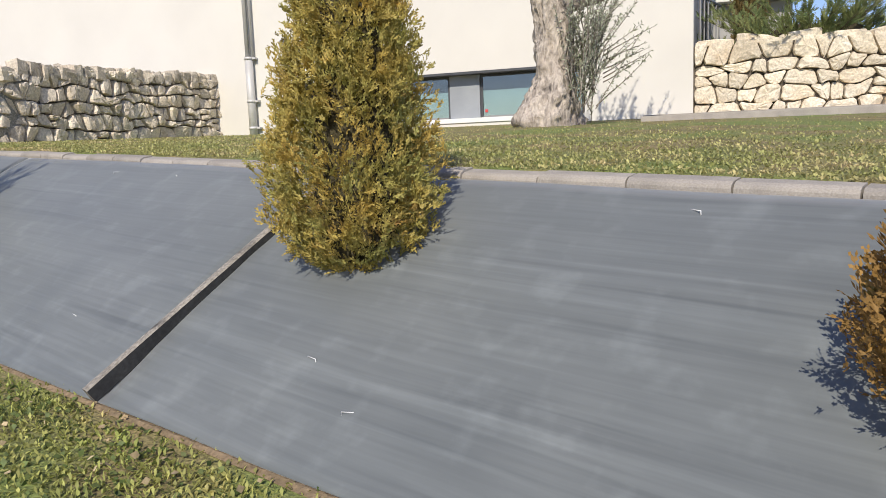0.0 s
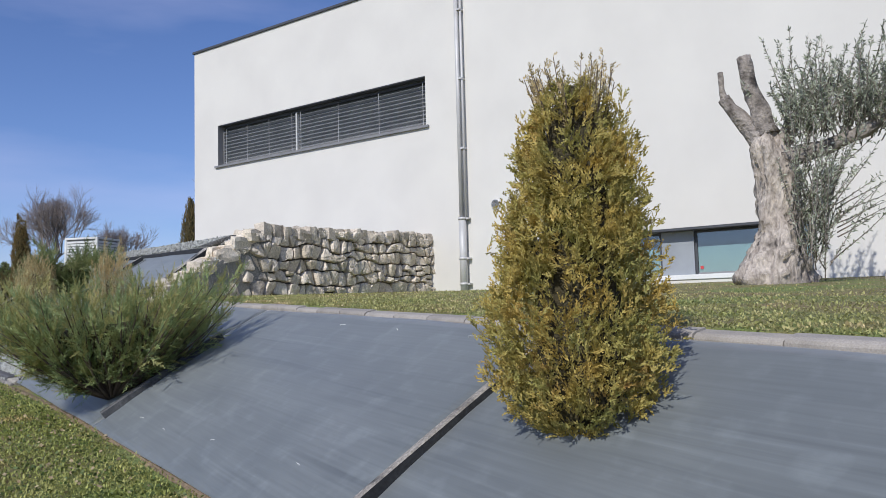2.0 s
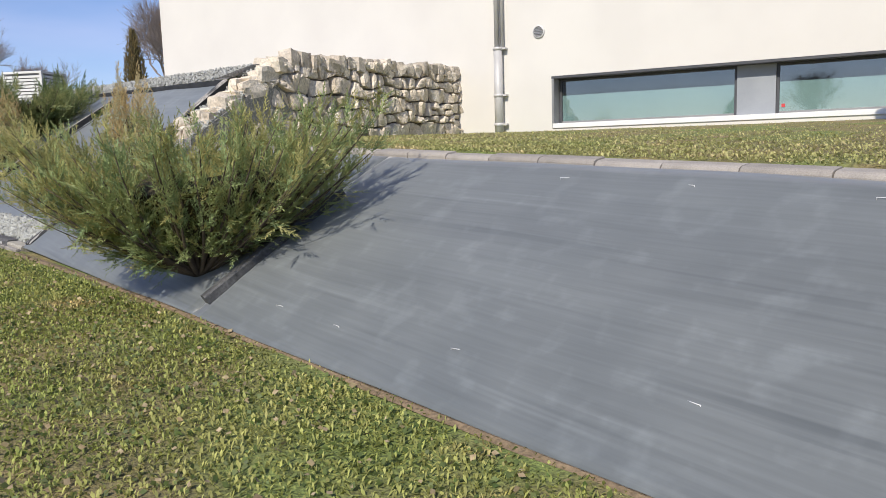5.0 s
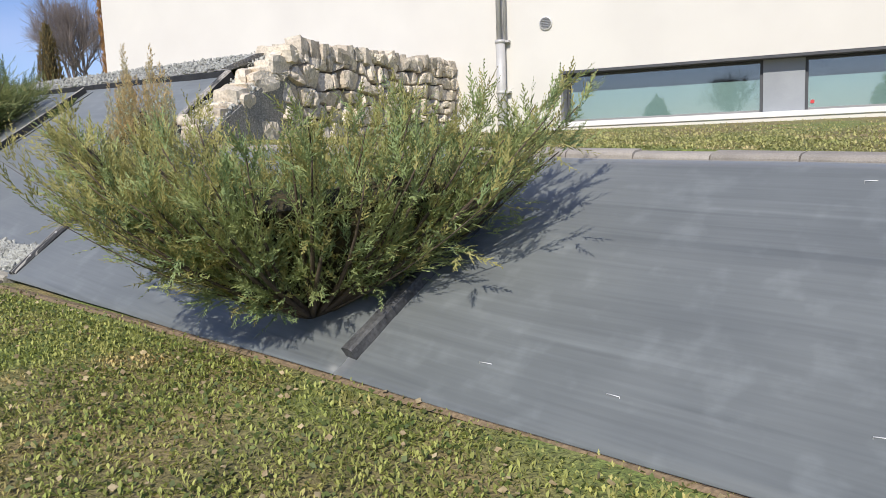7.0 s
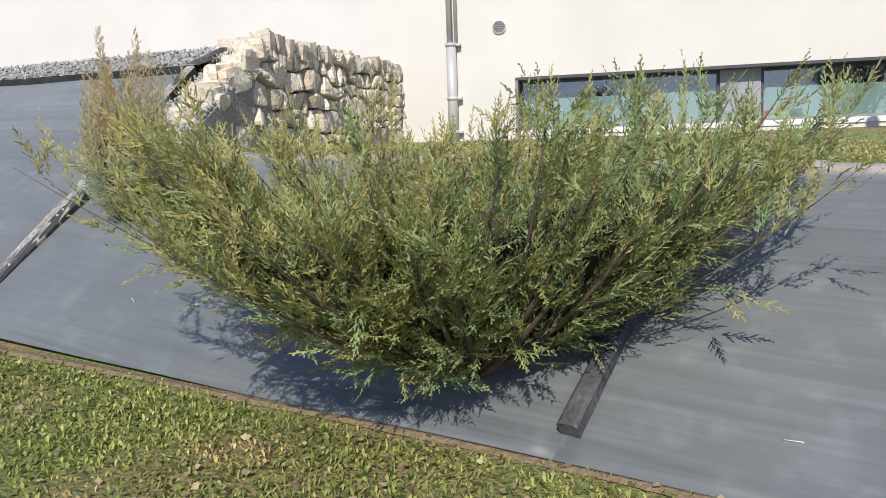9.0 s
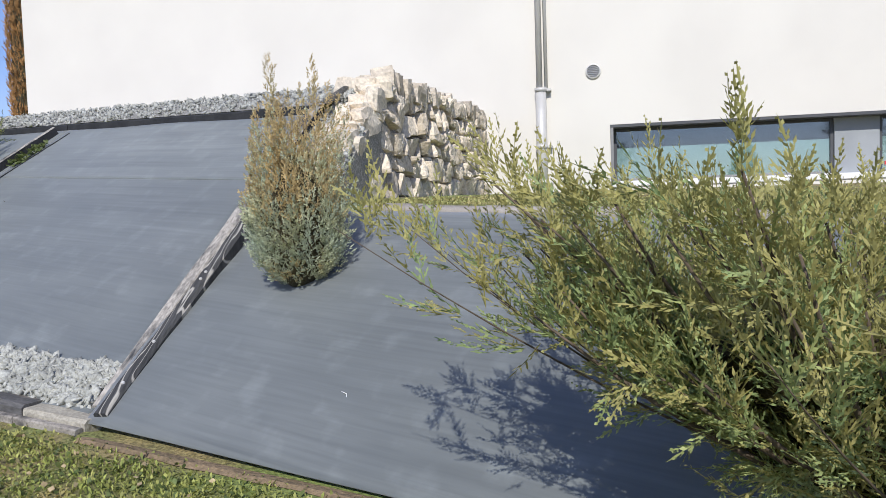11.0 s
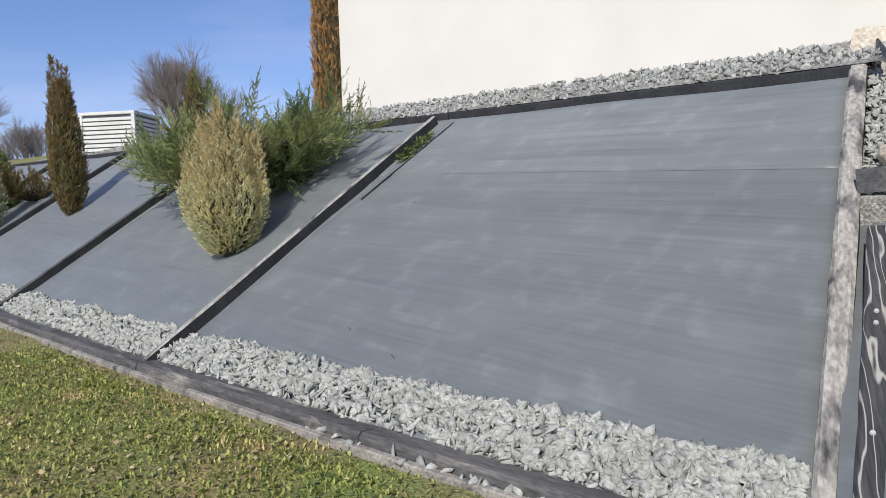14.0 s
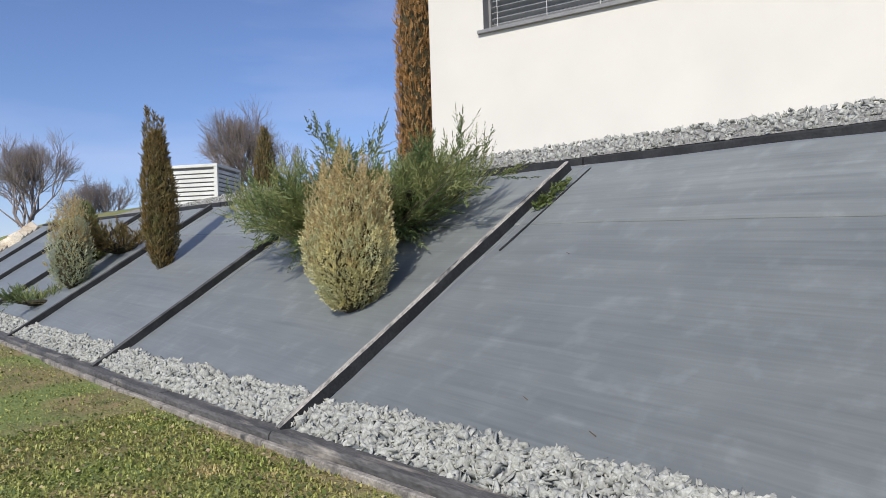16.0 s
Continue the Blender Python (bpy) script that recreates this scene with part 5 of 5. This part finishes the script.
# ---- old olive tree ----
OX, OY = -2.10, 13.9
olive = thing("olive_tree", (OX, OY, 1.6), "old pruned olive tree with a gnarled trunk and grey-green shoots", "olive tree")
tb = bmesh.new()
STEM_Z = [1.45, 1.60, 1.75, 2.1, 2.6, 3.1, 3.6, 4.0, 4.35]
STEM_R = [.66, .57, .55, .44, .33, .29, .30, .28, .09]
STEM_X = [-.02, -.04, -.07, -.03, .05, .02, -.02, -.05, -.05]
stem = []
for i in range(46):
    z = 1.45 + 2.9 * i / 45
    stem.append([])
    for k in range(40):
        a = 2 * math.pi * k / 40 + .5 * (z - 1.45)
        r = float(np.interp(z, STEM_Z, STEM_R))
        q = Vector((math.cos(a) * 1.5, math.sin(a) * 1.5, z * 1.3))
        r *= 1 + .42 * noise.noise(q) + .40 * (.32 - abs(noise.noise(Vector((math.cos(a) * 3.4, math.sin(a) * 3.4, z * 1.1))))) + .22 * noise.noise(q * 3.2) + .13 * noise.noise(q * 7)
        stem[-1].append(tb.verts.new((OX + float(np.interp(z, STEM_Z, STEM_X)) + r * math.cos(a), OY + r * math.sin(a), z)))
for r0, r1 in zip(stem, stem[1:]):
    for k in range(40):
        tb.faces.new((r0[k], r0[(k + 1) % 40], r1[(k + 1) % 40], r1[k])).smooth = True
tb.faces.new(stem[-1])
part("trunk", tb, M_OLIVE_BARK, olive)
for pts_, rad in (([(OX - .1, OY, 4.0), (OX - .35, OY, 4.4), (OX - .62, OY, 4.75), (OX - .72, OY, 4.95)], [.19, .14, .11, .10]),
                  ([(OX - .70, OY, 4.85), (OX - .75, OY, 5.1), (OX - .76, OY, 5.42)], [.07, .05, .045]),
                  ([(OX - .05, OY, 4.2), (OX - .18, OY, 4.7), (OX - .30, OY, 5.1), (OX - .36, OY, 5.62)], [.21, .15, .13, .12]),
                  ([(OX + .15, OY, 3.75), (OX + .8, OY + .1, 3.9), (OX + 1.4, OY + .1, 4.1), (OX + 1.9, OY + .1, 4.45), (OX + 2.02, OY + .1, 4.9)], [.18, .13, .11, .10, .07]),
                  ([(OX + .1, OY + .1, 4.0), (OX + .4, OY + .2, 4.5), (OX + .6, OY + .3, 4.9)], [.16, .11, .07])):
    lb = bmesh.new()
    path_, rad_ = [], []
    for k in range(4 * (len(pts_) - 1) + 1):
        c_, f_ = min(k // 4, len(pts_) - 2), 0
        f_ = k / 4 - c_
        path_.append(Vector(pts_[c_]).lerp(Vector(pts_[c_ + 1]), f_))
        rad_.append(rad[c_] + (rad[c_ + 1] - rad[c_]) * f_)
    tube(lb, path_, rad_, 14, .30)
    part("limb", lb, M_OLIVE_LIMB, olive)
rnd = np.random.default_rng(40)
tw = bmesh.new()
lp_, la_, ls_ = [], [], []


def shoot(p, d, ln, leaves):
    q, pts_ = Vector(p), []
    d = Vector(d).normalized()
    for k in range(5):
        pts_.append(q.copy())
        d = (d + Vector(rnd.normal(size=3) * .08)).normalized()
        q = q + d * ln / 4
    tube(tw, pts_, [.012, .010, .008, .006, .003], 4)
    for k in range(leaves):
        u = .12 + .88 * rnd.random()
        i = min(3, int(u * 4))
        c = pts_[i].lerp(pts_[i + 1], u * 4 - i)
        lp_.append(list(c))
        la_.append(list(d * .7 + Vector(rnd.normal(size=3) * .6)))
        ls_.append(rnd.uniform(.055, .10))


for i in range(190):
    a = rnd.random()
    p = Vector((OX + .1 + 1.8 * a, OY + .1 + rnd.normal() * .2, 3.9 + .8 * rnd.random() * (1 - .3 * a)))
    shoot(p, (rnd.normal() * .35 + .1, rnd.normal() * .45, 1.0), rnd.uniform(.5, 1.35), 62)
for i in range(84):
    p = Vector((OX + .30 + .5 * rnd.random(), OY - .1 + rnd.normal() * .2, 1.7 + 1.6 * rnd.random()))
    shoot(p, (rnd.normal() * .32 + .22, rnd.normal() * .3, 1.0), rnd.uniform(.7, 1.7), 58)
for i in range(8):
    shoot((OX + .9, OY, 2.4 + .25 * i * .3), (1.0, rnd.normal() * .2, .45), rnd.uniform(.7, 1.2), 26)
part("young_growth", tw, M_OLIVE_LIMB, olive)
LEAF = (np.array([(0, 0, 0), (.14, .5, .02), (0, 1, .0), (-.14, .5, .02)], float), np.array([(0, 1, 2, 3)]))
part("foliage", scatter("foliage", lp_, la_, ls_, LEAF, rnd), M_OLIVE, olive)
OLIVE_M = Matrix.Translation((0, 0, 1.42)) @ Matrix.Scale(.835, 4) @ Matrix.Translation((0, 0, -1.42))
for o in olive.children:
    o.data.transform(OLIVE_M)


# ---- bare trees ----
def bare_tree(name, base, height, seed, label, levels=5, spread=.55):
    rnd_ = random.Random(seed)
    base = Vector(base)
    t = thing(name, base, label, "tree")
    trunk, twigs = bmesh.new(), bmesh.new()

    def grow(p, d, ln, r, lev):
        bm = trunk if lev == 0 else twigs
        mid = p + d * ln * .5 + Vector((rnd_.gauss(0, .04), rnd_.gauss(0, .04), 0)) * ln
        q = p + d * ln
        tube(bm, [p, mid, q], [r, r * .8, r * .6], 6 if lev < 2 else 3, cap=False)
        if lev >= levels:
            return
        n_ = rnd_.choice((3, 4, 4)) if lev < levels - 1 else 5
        for i in range(n_):
            a = rnd_.random() * 6.28
            k = spread * rnd_.uniform(.55, 1.25)
            side = d.cross(Vector((math.cos(a), math.sin(a), .3))).normalized()
            nd = (d + side * k + Vector((0, 0, .22))).normalized()
            st = p.lerp(q, rnd_.uniform(.45, 1.0)) if i else q
            grow(st, nd, ln * rnd_.uniform(.66, .88), r * .60, lev + 1)
    grow(base, Vector((0, 0, 1)), height * .15, height * .011, 0)
    part("trunk", trunk, M_BARE, t)
    part("branchwork", twigs, M_BARE, t)
    return t


TREE_L = "leafless winter tree with fine brownish twigs"
t1 = bare_tree("bare_tree", (-79.5, 48, 2.4), 23.5, 3, TREE_L, 6, .60)
copy_thing(t1, pose(-66, 63, 2.6, 0, 0, 140) @ Matrix.Scale(1.22, 4))
copy_thing(t1, pose(-84, 60, 2.6, 0, 0, 60) @ Matrix.Scale(.8, 4))
bare_tree("young_tree", (-27.9, 21.2, 3.2), 3.3, 9, "young leafless tree behind the gravel terrace", 3, .42)
for i, (x, y, k) in enumerate(((-44, -44, .7), (-12, -52, .6), (10, -48, .7))):
    copy_thing(t1, pose(x, y, 0.2, 0, 0, 57 * i) @ Matrix.Scale(k, 4))
for i, (x, y, h) in enumerate(((-22, -64, 6), (2, -66, 7))):
    conifer("far_conifer", (x, y, .2), h, ((0, .9), (.1, 2.0), (.4, 1.6), (.75, .8), (1, .1)), 1500, .7, TUFT, M_JUNIPER_D, "dark evergreen tree across the lawn", 60 + i, core=.85)

# ---- louvred box behind the bank ----
hut = thing("louvred_unit", (-26.6, 17.9, 3.2), "pale slatted metal ventilation unit behind the bank", "ventilation unit")
HM = Matrix.Translation((-26.4, 17.6, 3.2)) @ Matrix.Rotation(BED + math.pi + .75, 4, "Z") @ Matrix.Diagonal((.72, .72, .95, 1))
part("body", boxed(-.85, .85, -.8, .8, 0, 1.16, m=HM), M_GREYM, hut)
part("lid", boxed(-.96, .96, -.92, .92, 1.165, 1.24, bevel=.01, m=HM), M_LOUVRE, hut)
for i in range(10):
    z = .05 + .108 * i
    for a in ((-.92, .92, -.89, -.82), (-.92, .92, .82, .89), (.87, .94, -.8, .8), (-.94, -.87, -.8, .8)):
        part("slat", boxed(a[0], a[1], a[2], a[3], z, z + .075, m=HM), M_LOUVRE, hut)
for x, y in ((-.9, -.87), (.9, -.87), (.9, .87), (-.9, .87)):
    part("post", boxed(x - .06, x + .06, y - .05, y + .05, 0, 1.163, m=HM), M_LOUVRE, hut)

# ---- rear wing of the house: eave, gutter, pipes, railing ----
wing = thing("rear_wing", (1, 21, 2), "grey rear wing with overhanging eave and dark gutter", "house")
part("eave", boxed(X1 + .02, 1.22, 18.2, 26.0, 7.35, 7.6, bevel=.01), M_LOUVRE, wing)
part("gutter", boxed(1.22, 1.36, 18.1, 26.0, 7.32, 7.52, bevel=.03), M_ANTHRA, wing)
part("downpipe", tube(bmesh.new(), [(1.29, 18.3, 7.35), (1.2, 18.3, 7.15), (.72, 18.3, 6.95), (.62, 18.3, 6.8), (.62, 18.3, 2.5)], [.045] * 5, 10), M_ANTHRA, wing)
part("wall", boxed(.9, 3.6, 27.5, 28.0, 2.0, 5.6), M_SKIN, wing)
part("roof_edge", boxed(.8, 3.9, 27.0, 28.2, 5.62, 5.85, bevel=.02), M_LOUVRE, wing)
rail = thing("railing", (.8, 17.3, 3.1), "grey metal railing beside the house", "railing")
for i in range(6):
    part("post", tube(bmesh.new(), [(.50 + .09 * i, 17.2 + .3 * i, 2.6), (.50 + .09 * i, 17.2 + .3 * i, 4.25)], [.018, .018], 8), M_GREYM, rail)
part("top_rail", tube(bmesh.new(), [(.48, 17.15, 4.26), (.97, 18.75, 4.26)], [.025, .025], 8), M_GREYM, rail)
nearer(wing)
nearer(rail)


# ---- gravel ----
def gravel(name, spots, size, seed, label):
    """Angular stones, each a squashed and jolted octahedron with cut corners."""
    rnd_ = np.random.default_rng(seed)
    n_ = len(spots)
    spots = np.asarray(spots, float)
    ang = np.linspace(0, 2 * np.pi, 5)[:-1]
    tv = np.concatenate([np.stack([np.cos(ang), np.sin(ang), np.full(4, -.45)], 1), np.stack([.80 * np.cos(ang + .4), .80 * np.sin(ang + .4), np.full(4, .5)], 1), [[0, 0, -.6], [0, 0, .54]]])
    tf = []
    for k in range(4):
        j = (k + 1) % 4
        tf += [(k, j, 4 + k), (j, 4 + j, 4 + k), (j, k, 8), (4 + k, 4 + j, 9)]
    tf = np.array(tf)
    V = tv[None] * (1 + rnd_.normal(size=(n_, 10, 1)) * .22)
    V = V * (size * rnd_.uniform(.55, 1.35, (n_, 1, 1))) * np.stack([rnd_.uniform(.7, 1.3, n_), rnd_.uniform(.6, 1.1, n_), rnd_.uniform(.18, .42, n_)], 1)[:, None, :]
    q = rnd_.normal(size=(n_, 4))
    q /= np.linalg.norm(q, axis=1)[:, None]
    w_, x_, y_, z_ = q.T
    R = np.stack([1 - 2 * (y_ * y_ + z_ * z_), 2 * (x_ * y_ - z_ * w_), 2 * (x_ * z_ + y_ * w_), 2 * (x_ * y_ + z_ * w_), 1 - 2 * (x_ * x_ + z_ * z_), 2 * (y_ * z_ - x_ * w_),
                  2 * (x_ * z_ - y_ * w_), 2 * (y_ * z_ + x_ * w_), 1 - 2 * (x_ * x_ + y_ * y_)], 1).reshape(n_, 3, 3)
    V = np.einsum("nij,nkj->nki", R, V) + spots[:, None, :]
    F = tf[None] + (np.arange(n_) * 10)[:, None, None]
    return tagged(part(name, quick_mesh(name, V.reshape(-1, 3), F.reshape(-1, 3)), M_GRAVEL, None), label, "gravel", kind="stuff")


rg = random.Random(77)
spots = []
for i in range(13000):
    s = 13.0 + 31.0 * rg.random() ** 2.0
    e = edge_w(s) + .20
    wid = .34 + .06 * noise.noise(Vector((s * 1.7, 0, 0))) + .05 * noise.noise(Vector((s * 6, 3, 0)))
    if s < 14.0:
        lim = s_for_x(-11.52, e)
        if s < lim:
            continue
    w = e + wid * rg.random()
    p = bed(s, w)
    if p.x > beam_x(w) - .07:
        continue
    k = (w - e) / wid
    z = left_z(s, w) + .02 + rg.uniform(0, .040) * (1 - k ** 3) + .004
    spots.append((p.x, p.y, z))
for i in range(24):
    s = 13.6 + 2.2 * rg.random()
    w = edge_w(s) + rg.uniform(.0, .05)
    p = bed(s, w)
    spots.append((p.x, p.y, lawn_z(s, edge_w(s)) + .052))
gravel("gravel_strip", spots, .036, 5, "strip of angular pale grey gravel behind the sleeper edging")
spots = []
while len(spots) < 10000:
    x, y = -10.9 - 16.1 * rg.random() ** 1.3, rg.uniform(9.9, 16.5)
    s, w = along(x, y)
    if w < 4.42 or (x > -11.0 and y > 10.4):
        continue
    spots.append((x, y, left_z(s, w) + rg.uniform(0.0, .05)))
while len(spots) < 12200:
    y = rg.uniform(8.4, 10.6)
    x = rg.uniform(beam_x(.915 * y - 4.5) + .08, -10.62)
    z = float(np.interp(y, [8.4, 10.0, 10.6], [1.76, 2.68, 2.96])) + rg.uniform(-.02, .04)
    spots.append((x, y, z))
gravel("gravel_terrace", spots, .030, 6, "pale grey gravel covering the terrace below the house wall")
# stone grit under the loose gravel
gb, gq = [], []
for i in range(61):
    for j in range(13):
        sg_, wg_ = 13.0 + 22.0 * i / 60, 4.43 + 5.4 * j / 12
        q = bed(sg_, wg_, left_z(sg_, wg_) + .016)
        gb.append((min(q.x, -10.98), q.y, q.z))
        if i < 60 and j < 12:
            k = i * 13 + j
            gq.append((k, k + 13, k + 14, k + 1))
tagged(part("gravel_base", quick_mesh("gravel_base", gb, gq), M_GRIT, None), "packed grey stone grit under the loose gravel", "gravel bed", kind="structure")
ramp = bmesh.new()
box(ramp, -11.26, -10.6, 8.35, 10.7, .8, 1.7)
for v in ramp.verts:
    if v.co.z > 1.2:
        v.co.z = float(np.interp(v.co.y, [8.35, 10.7], [1.74, 2.98]))
tagged(part("gravel_bed", ramp, M_GRIT, None), "compacted bed under the gravel by the wall", "gravel bed", kind="structure")
timber("timber_plank", (-11.24, 8.40, 1.77), (-10.90, 8.36, 1.79), .05, .13, M_TIMBER, "short dark plank between beam and stone wall", "timber plank", seed=91)
for i, (x, y, z, k) in enumerate(((-10.95, 8.32, 1.68, .11), (-10.64, 8.16, 1.64, .12), (-10.98, 8.62, 1.98, .14))):
    bm = bmesh.new()
    bmesh.ops.create_icosphere(bm, subdivisions=2, radius=k)
    for v in bm.verts:
        v.co *= 1 + .3 * noise.noise(v.co * 6 + Vector((i * 3, 0, 0)))
        v.co.z = v.co.z * .6 + z
        v.co.x += x
        v.co.y += y
    tagged(part("loose_stone", bm, M_LIME_PALE, None), "pale limestone lump at the plank", "stone", "loose stones")
# white stones ending the bank
for i in range(40):
    w = .9 + 3.3 * (i // 2) / 20
    p = lz(44.1 + rg.uniform(-.1, .3), w, .05)
    bm = bmesh.new()
    bmesh.ops.create_icosphere(bm, subdivisions=1, radius=rg.uniform(.2, .38))
    for v in bm.verts:
        v.co *= 1 + .3 * noise.noise(v.co * 5 + Vector((i * 3, 0, 0)))
        v.co += p
    tagged(part("edge_stone", bm, M_LIME_PALE, None), "white limestone lump edging the bank", "stone", "edge stones")


# ---- grass ----
def grass(name, n_, where, h0, h1, seed, label, width=.0035, blades=None):
    rnd_ = np.random.default_rng(seed)
    B = where(rnd_, n_)
    n_ = len(B)
    az, ln = rnd_.random(n_) * 2 * np.pi, rnd_.uniform(h0, h1, n_)
    lean = rnd_.uniform(.3, 1.5, n_)
    d = np.stack([np.cos(az) * np.sin(lean), np.sin(az) * np.sin(lean), np.cos(lean)], 1) * ln[:, None]
    sx = np.stack([-np.sin(az), np.cos(az), np.zeros(n_)], 1) * (width * rnd_.uniform(.7, 2.6, n_))[:, None]
    mid = B + d * .55
    mid[:, 2] += ln * .12
    V = np.stack([B - sx * .6, mid - sx, B + d, mid + sx], 1)
    F = np.arange(n_ * 4).reshape(-1, 4)
    return tagged(part(name, quick_mesh(name, V.reshape(-1, 3), F), blades or M_GRASS, None), label, "grass", kind="stuff")


LAWN = np.vectorize(lawn_z)
EDGE = np.vectorize(edge_w)


def near_lawn(rnd_, n_):
    s = np.where(rnd_.random(n_) < .75, rnd_.uniform(1.5, 20, n_), rnd_.uniform(0, 34, n_))
    e = EDGE(s)
    w = e - .02 - 3.6 * rnd_.random(n_) ** 1.25
    nz = np.array([noise.noise(Vector((a * 1.6, b * 1.6, 0))) for a, b in zip(s, w)])
    bare = (e - w < .10 + .12 * np.abs(nz)) & (rnd_.random(n_) < .75)
    ok = ~bare
    s, w = s[ok], w[ok]
    return np.stack([-.915 * s + .403 * w, .403 * s + .915 * w, LAWN(s, w) - .004], 1)


RIGHT = np.vectorize(right_z)


def upper_lawn(rnd_, n_):
    s = rnd_.uniform(-5, 13, n_)
    w = 3.44 + np.minimum(9, rnd_.exponential(1.6, n_))
    x, y = -.915 * s + .403 * w, .403 * s + .915 * w
    ok = (x > -10.3) & (y < house_y(x) - .02)
    s, w, x, y = s[ok], w[ok], x[ok], y[ok]
    return np.stack([x, y, RIGHT(s, w)], 1)


grass("lawn_grass", 205000, near_lawn, .015, .05, 1, "short coarse winter grass with yellowed blades")
grass("upper_lawn_grass", 62000, upper_lawn, .012, .036, 2, "short yellowish grass of the upper lawn below the house", width=.004, blades=M_GRASS_UP)
rnd = np.random.default_rng(8)
lv = near_lawn(rnd, 2600)
lv[:, 2] += .03
tagged(part("lawn_leaves", scatter("lawn_leaves", lv, np.stack([rnd.normal(size=len(lv)), rnd.normal(size=len(lv)), rnd.normal(size=len(lv)) * .15], 1), rnd.uniform(.02, .045, len(lv)),
                                   (np.array([(0, 0, 0), (.4, .4, .06), (.3, .8, .0), (0, 1, .08), (-.3, .8, 0), (-.4, .4, .06)], float)[[0, 1, 3, 5]], np.array([(0, 1, 2, 3)])), rnd), M_DRY, None),
       "scattered dry leaves lying in the grass", "leaf litter", kind="stuff")

lv = near_lawn(rnd, 22000)
lv[:, 2] += .012
tagged(part("lawn_weeds", scatter("lawn_weeds", lv, np.stack([rnd.normal(size=len(lv)), rnd.normal(size=len(lv)), .25 + .35 * rnd.random(len(lv))], 1), rnd.uniform(.018, .042, len(lv)),
                                  (np.array([(0, 0, 0), (.36, .55, .10), (0, 1, .0), (-.36, .55, .10)], float), np.array([(0, 1, 2, 3)])), rnd), M_WEED, None),
       "broad green weed leaves among the short grass", "lawn weeds", kind="stuff")

# wire staples pinning the sheet
rs = random.Random(3)
stap = [(5.9, 1.85), (6.9, 1.75), (7.6, 1.74), (4.6, 1.95), (2.6, 2.1), (2.2, 1.95), (6.3, 3.15), (5.4, 3.16), (4.4, 3.16), (3.0, 3.15), (1.3, 3.16), (9.6, 1.7), (11.6, 1.75)]
for s, w in stap:
    p = rz(s, w, .022)
    bm = bmesh.new()
    dx = bed(.032, .02 * rs.uniform(-1, 1))
    tube(bm, [p - dx - Vector((0, 0, .02)), p - dx + Vector((0, 0, .008)), p + dx + Vector((0, 0, .010)), p + dx - Vector((0, 0, .02))], [.0025] * 4, 5)
    tagged(part("wire_staple", bm, M_WHITE, None), "bent metal wire staple pinning the grey sheet", "staple", "sheet staples")
for s, w in ((15.8, 1.62), (17.2, 3.0), (16.4, 1.72)):
    p = lz(s, w, .03)
    bm = bmesh.new()
    tube(bm, [p, p + bed(.06, .02, .015), p + bed(.12, .05, .01)], [.004, .003, .002], 5)
    tagged(part("dry_twig", bm, M_TWIG, None), "dry twig lying on the grey sheet", "twig", "dry twigs")
